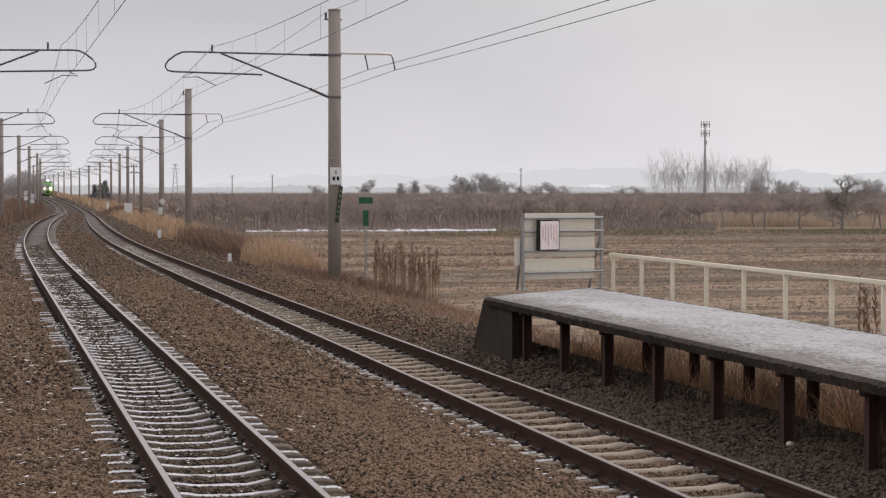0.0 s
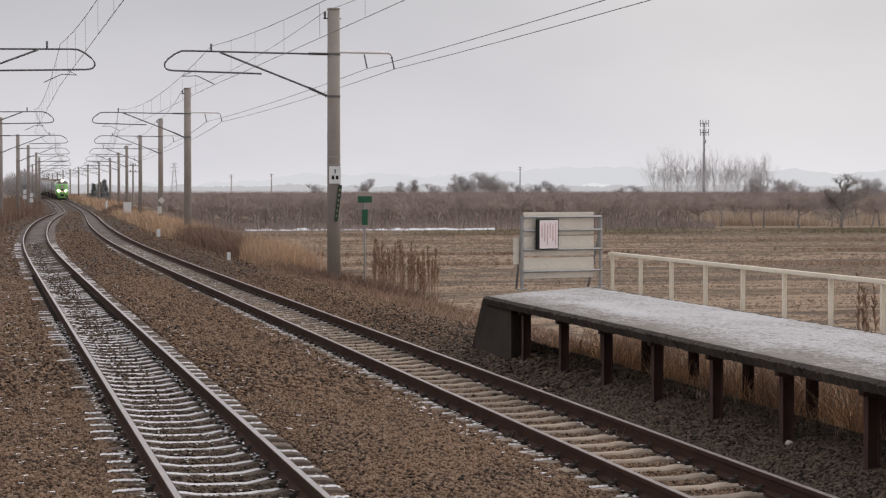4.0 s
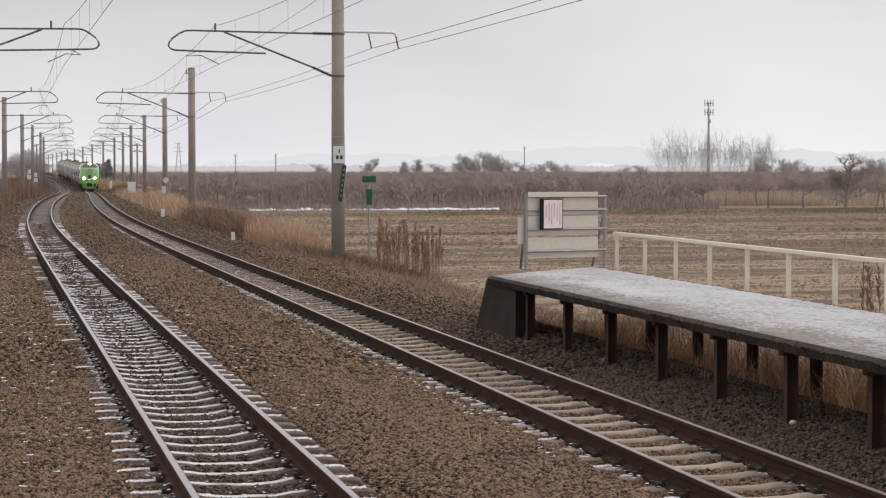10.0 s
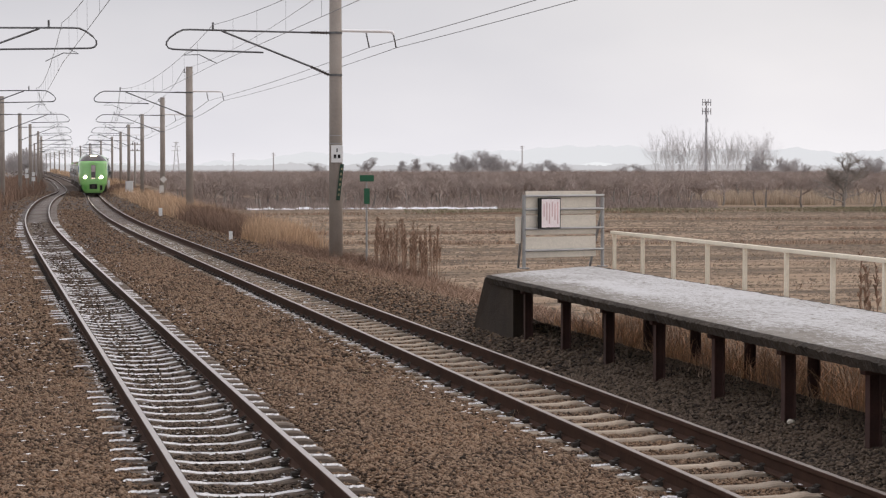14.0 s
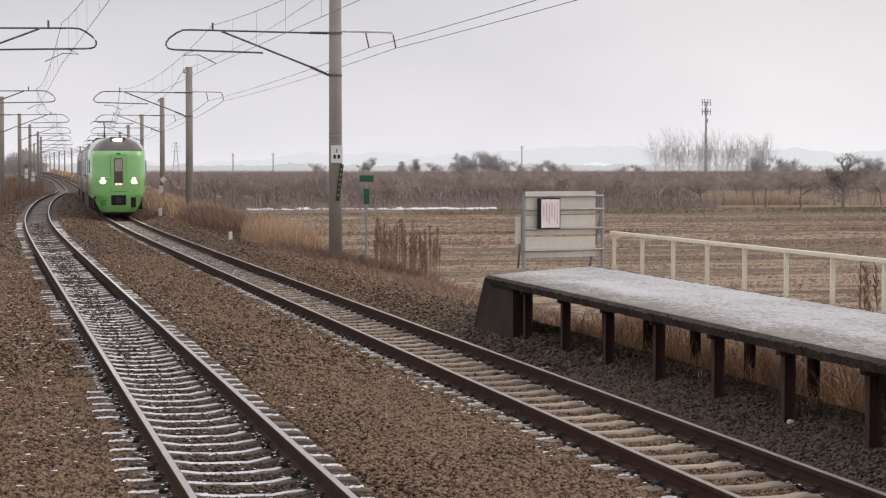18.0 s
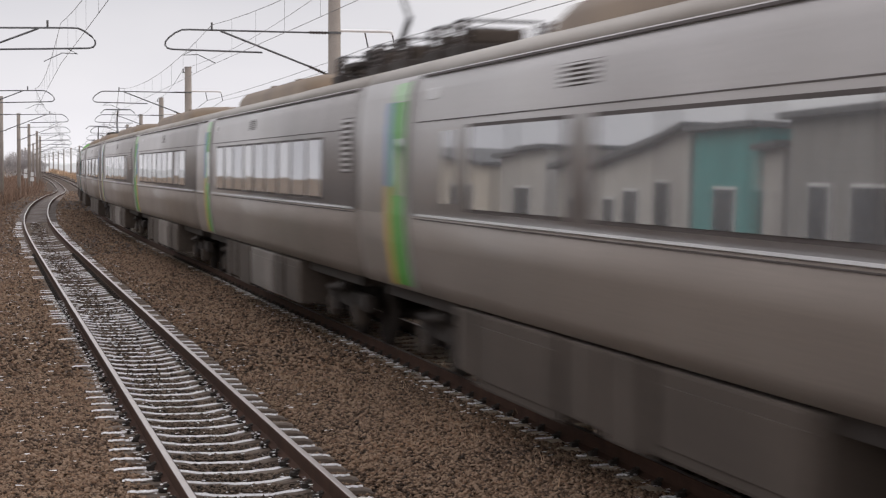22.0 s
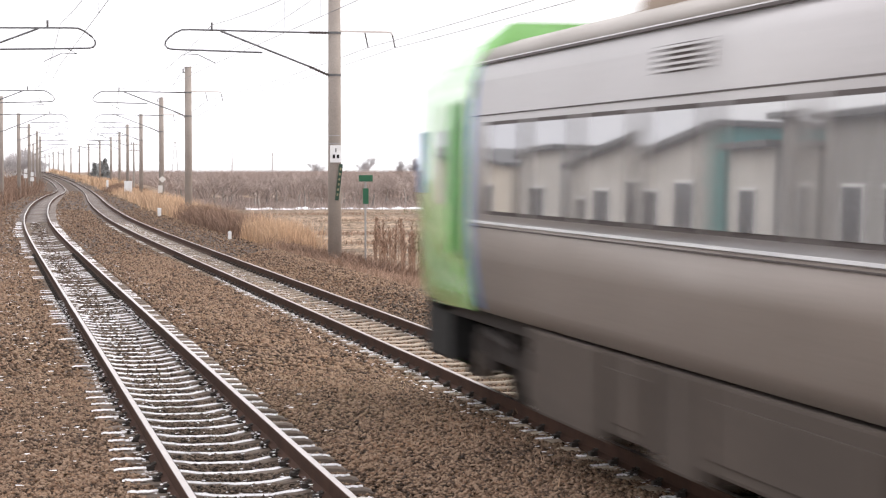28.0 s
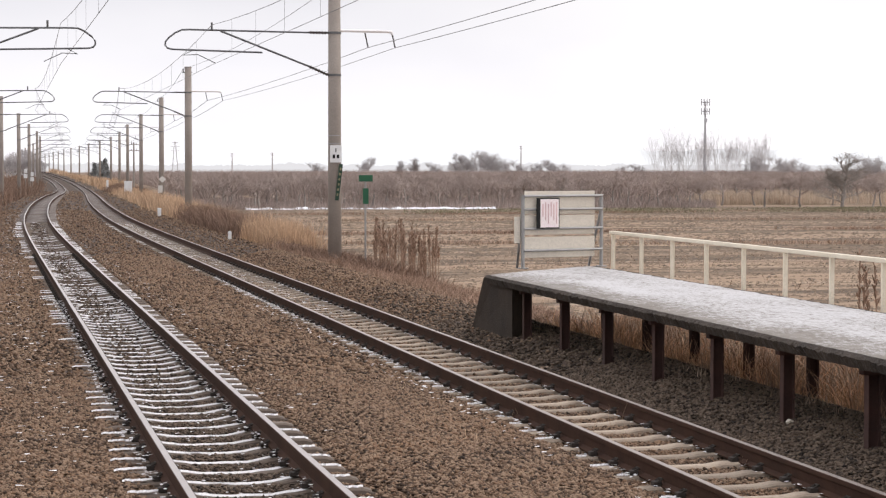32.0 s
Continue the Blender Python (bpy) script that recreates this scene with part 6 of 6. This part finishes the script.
def cab_car(unit, gear, lit):
    lamp, small = (M_HEAD, M_HEAD_SMALL) if lit else (M_LENS, M_LENS)
    state = "lit" if lit else "unlit"
    root = tagged(empty("cab_car"), "silver grey leading railcar with a bright green nose and dark windscreen", "train car", "cars of the train")
    L = CAB_L
    part("body", loft(SECTION[3:], 3.4, L - 0.25), M_SILVER, root, "silver grey car body", True)
    part("lower_body", loft(LOWER, 3.4, L - 0.25), M_SILVER_LOWER, root, "lower body panel, dust and ballast reflection painted in its brown", True)
    part("roof", loft(ROOF, 3.4, L - 0.25), M_ROOF, root, "dusty grey roof", True)
    part("nose", nose_shell([(0.15, 0.16, 0.62, 0.12), (0.22, 0.1, 0.72, 0.12), (0.55, 0.03, 0.86, 0.13), (0.86, 0.0, 0.93, 0.16), (0.97, 0.0, 0.955, 1.0), (1.12, 0.0, 0.965), (1.5, 0.0, 0.995), (1.75, 0.0, 1.0), (1.95, 0.01, 1.0), (2.5, 0.05, 0.995), (2.95, 0.1, 0.985), (3.22, 0.16, 0.975)]), M_GREEN, root, "bright green painted nose", True)
    part("snow_plough", nose_shell([(0.03, 0.24, 0.58, 0.12), (0.1, 0.16, 0.62, 0.12), (0.16, 0.14, 0.6, 0.12)]), M_BLACK, root, "dark plough blade under the nose", True)
    # added black blocks fill the shaded recess behind the skirt
    for sx in (-1, 1):
        part("snow_plough_side", boxed(min(sx * 0.3, sx * 1.2), max(sx * 0.3, sx * 1.2), 0.32, 1.6, 0.3, 0.95, bevel=0.04), M_BLACK, root, "black block added as the shade behind the nose skirt")
    d = part("cab_hood", dome(), M_GREEN, root, "green cab hood with a dark wrapped windscreen")
    d.data.materials.append(M_SCREEN)
    before = set(root.children)
    for sx in (-1, 1):
        part("wiper", tubed([(sx * 0.15, 0.03, 3.3), (sx * 0.5, 0.3, 3.5)], 0.012, 6), M_BLACK, d)
        part("pillar", tubed([(sx * 0.62, -0.02, 3.24), (sx * 0.56, 0.42, 3.6), (sx * 0.42, 0.84, 3.85)], 0.022, 6), M_BLACK, d, "dark windscreen pillar")
    # middle door in the nose
    g = part("nose_door", boxed(-0.38, 0.38, -0.03, 0.1, 1.2, 3.02, bevel=0.02), M_GREEN, root, "green door in the middle of the nose")
    part("door_seam", boxed(-0.392, 0.392, -0.012, 0.1, 1.188, 3.032), M_DOORGREEN, g)
    part("door_window", boxed(-0.215, 0.215, -0.042, 0.0, 1.48, 2.85, bevel=0.01), M_RUBBER, g, "tall dark window")
    part("blind", boxed(-0.185, 0.185, -0.05, -0.043, 2.2, 2.81), M_SHADE, g, "pale blind behind the glass")
    part("lower_pane", boxed(-0.185, 0.185, -0.05, -0.043, 1.66, 2.17), M_SCREEN, g)
    for k in (-1, 1):
        part("marker_lamp", boxed(k * 0.095 - 0.08, k * 0.095 + 0.08, -0.055, -0.044, 1.51, 1.61, bevel=0.004), M_MARKER if lit else M_LENS, g, "small marker lamp")
    part("handle", boxed(-0.6, -0.42, -0.03, 0.05, 1.88, 1.91, bevel=0.006), M_WHITE, root, "white hand rail")
    part("brow", boxed(-0.1, 0.1, -0.005, 0.2, 3.1, 3.112), M_DOORGREEN, root)
    for sx in (-1, 1):
        h = part("headlamp", oval(bmesh.new(), sx * 0.77, 0.045, 1.69, 0.25, 0.17), lamp, root, state + " headlamp")
        part("bezel", bezel(sx * 0.77, 0.045, 1.69, 0.25, 0.17, 0.1), M_RUBBER, h)
        h = part("upper_lamp", oval(bmesh.new(), sx * 0.77, 0.045, 1.87, 0.22, 0.06), small, root, state + " narrow lamp")
        part("bezel", bezel(sx * 0.77, 0.045, 1.87, 0.22, 0.06, 0.1), M_RUBBER, h)
        h = part("roof_lamp", oval(bmesh.new(), sx * 0.105, 0.86, 3.77, 0.2, 0.1), lamp, root, state + " roof headlamp")
        part("bezel", bezel(sx * 0.105, 0.86, 3.77, 0.2, 0.1, 0.2), M_RUBBER, h)
    part("roof_lamp_housing", boxed(-0.4, 0.4, 0.92, 1.6, 3.66, 3.91, bevel=0.04), M_SCREEN, root)
    # solid black block in place of the shaded hollow round the coupler
    part("coupler_pocket", boxed(-0.37, 0.37, -0.02, 0.2, 0.53, 1.02, bevel=0.02), M_BLACK, root, "black block painted as the shade in the coupler opening")
    part("coupler", boxed(-0.14, 0.14, -0.12, 0.1, 0.62, 0.88, bevel=0.03), M_BOGIE, root)
    part("jumper_box", boxed(0.62, 0.86, 0.02, 0.35, 0.42, 0.9, bevel=0.03), M_BLACK, root, "dark jumper cable box")
    for k in range(4):
        part("vent_slot", boxed(-0.92, -0.64, 0.03, 0.3, 0.5 + 0.08 * k, 0.53 + 0.08 * k), M_DOORGREEN, root)
    for ob in set(root.children) - before:
        ob.location.y = N0
    for sd in (-1, 1):
        part("cab_door", skin(1.02, 3.05, 2.5, 3.2, sd, 0.008), M_DOORGREEN, root, "deep green cab door")
        # proud strip whose dark green paints the shade of an unmodelled recess
        part("door_gap", skin(1.02, 3.06, 2.98, 3.2, sd, 0.012), M_RECESS_SHADE, root, "flat strip painted dark as the recess beside the cab door")
        part("cab_window", skin(2.0, 2.75, 1.95, 2.4, sd, 0.008), M_GLASS, root)
        part("cab_panel", skin(3.05, 3.39, 2.2, 3.55, sd, 0.004), M_GREEN, root)
        part("blue_edge", skin(1.0, 3.38, 3.41, 3.62, sd, 0.004), M_BLUE, root, "pale blue edge of the nose paint")
        part("blue_mark", boxed(min(sd * 1.40, sd * 1.43), max(sd * 1.40, sd * 1.43), 0.95, 1.15, 2.1, 2.75), M_BLUE, root, "blue mark on the nose")
        if sd < 0:
            window_row(root, ((4.1, 9.7, 3, 0.0), (10.4, 14.0, 2, 0.0)), sd)
            part("small_window", skin(2.0, 2.75, 14.6, 15.15, sd, 0.008), M_GLASS, root)
        else:
            window_row(root, ((4.1, 16.9, 8, 0.24),), sd)
        door(root, *((17.0, 18.0) if sd < 0 else (17.5, 18.5)), sd)
        trims(root, 3.63, 16.6, sd)
        a = 9.75 if sd < 0 else 9.25
        louvre(root, a, a + 0.95, 3.03, 3.23, sd, 5)
        part("side_lamp", skin(3.1, 3.22, 15.6, 16.0, sd, 0.01), M_WHITE, root)
    roof_unit(root, *unit)
    for y in gear:
        switchgear(root, y, 0.45)
    bogie(root, 3.3)
    bogie(root, L - 3.3)
    under_boxes(root, 5.4, L - 5.4, 9)
    gangway(root, L - 0.25, 0.24)
    return root


SPEED, PASS_T, PASS_S = 24.85, 21.5, 18.4
# doors, windows, vents and roof unit of each middle car, from its own end; the later cars run turned
MIDDLE = {1: ((17.5, 18.45), (2.6, 16.4), ((0.35, 1.05),), (7.0, 16.8)), 2: ((18.85, 19.75), (2.3, 17.6), (), (5.7, 16.8)),
          3: ((18.35, 19.3), (2.6, 16.6), ((0.35, 1.05),), (5.7, 16.8)), 4: ((18.65, 19.6), (2.0, 17.7), ((19.8, 20.45),), (6.8, 14.9)),
          6: ((18.85, 19.75), (1.5, 16.8), (), (6.8, 14.9))}
CARS = []
at = 0.0
for k in range(8):
    if k in (0, 5, 7):
        ob = cab_car((3.9, 13.0), (18.0, 19.3), True) if k == 0 else cab_car((7.0, 17.3), (), False)
        length = CAB_L
    else:
        ob = mid_car(*MIDDLE[k], flip=k == 2)
        length = CAR_L
    CARS.append((ob, at, length, k >= 4))
    at += length
for k, (ob, *_) in enumerate(CARS):
    if k in (1, 4, 6):
        pantograph(ob, 4.4)


def car_pose(front, length, turned):
    a, b = front + 3.3, front + length - 3.3
    pa, pb = Vector((float(centre(a)), a, float(rise(a)))), Vector((float(centre(b)), b, float(rise(b))))
    d = (pb - pa).normalized()
    yaw, lift = math.degrees(math.atan2(-d.x, d.y)), math.degrees(math.asin(d.z))
    o = pa - d * 3.3
    if turned:
        o, yaw, lift = o + d * length, yaw + 180, -lift
    return pose(o.x, o.y, o.z, lift, 0, yaw)


def lead(t):
    """Metres along the line of the train's leading end; it slows a little while it passes."""
    return PASS_S + SPEED * (PASS_T - t) + float(np.interp(t, [23.5, 25.0, 25.5, 27.5, 28.0, 32.0], [0.0, 0.4, 0.65, 1.22, 1.32, 2.2]))


def motions():
    for ob, off, length, turned in CARS:
        walk(ob, [(k * 0.5, car_pose(lead(k * 0.5) + off, length, turned)) for k in range(65)])


motions()
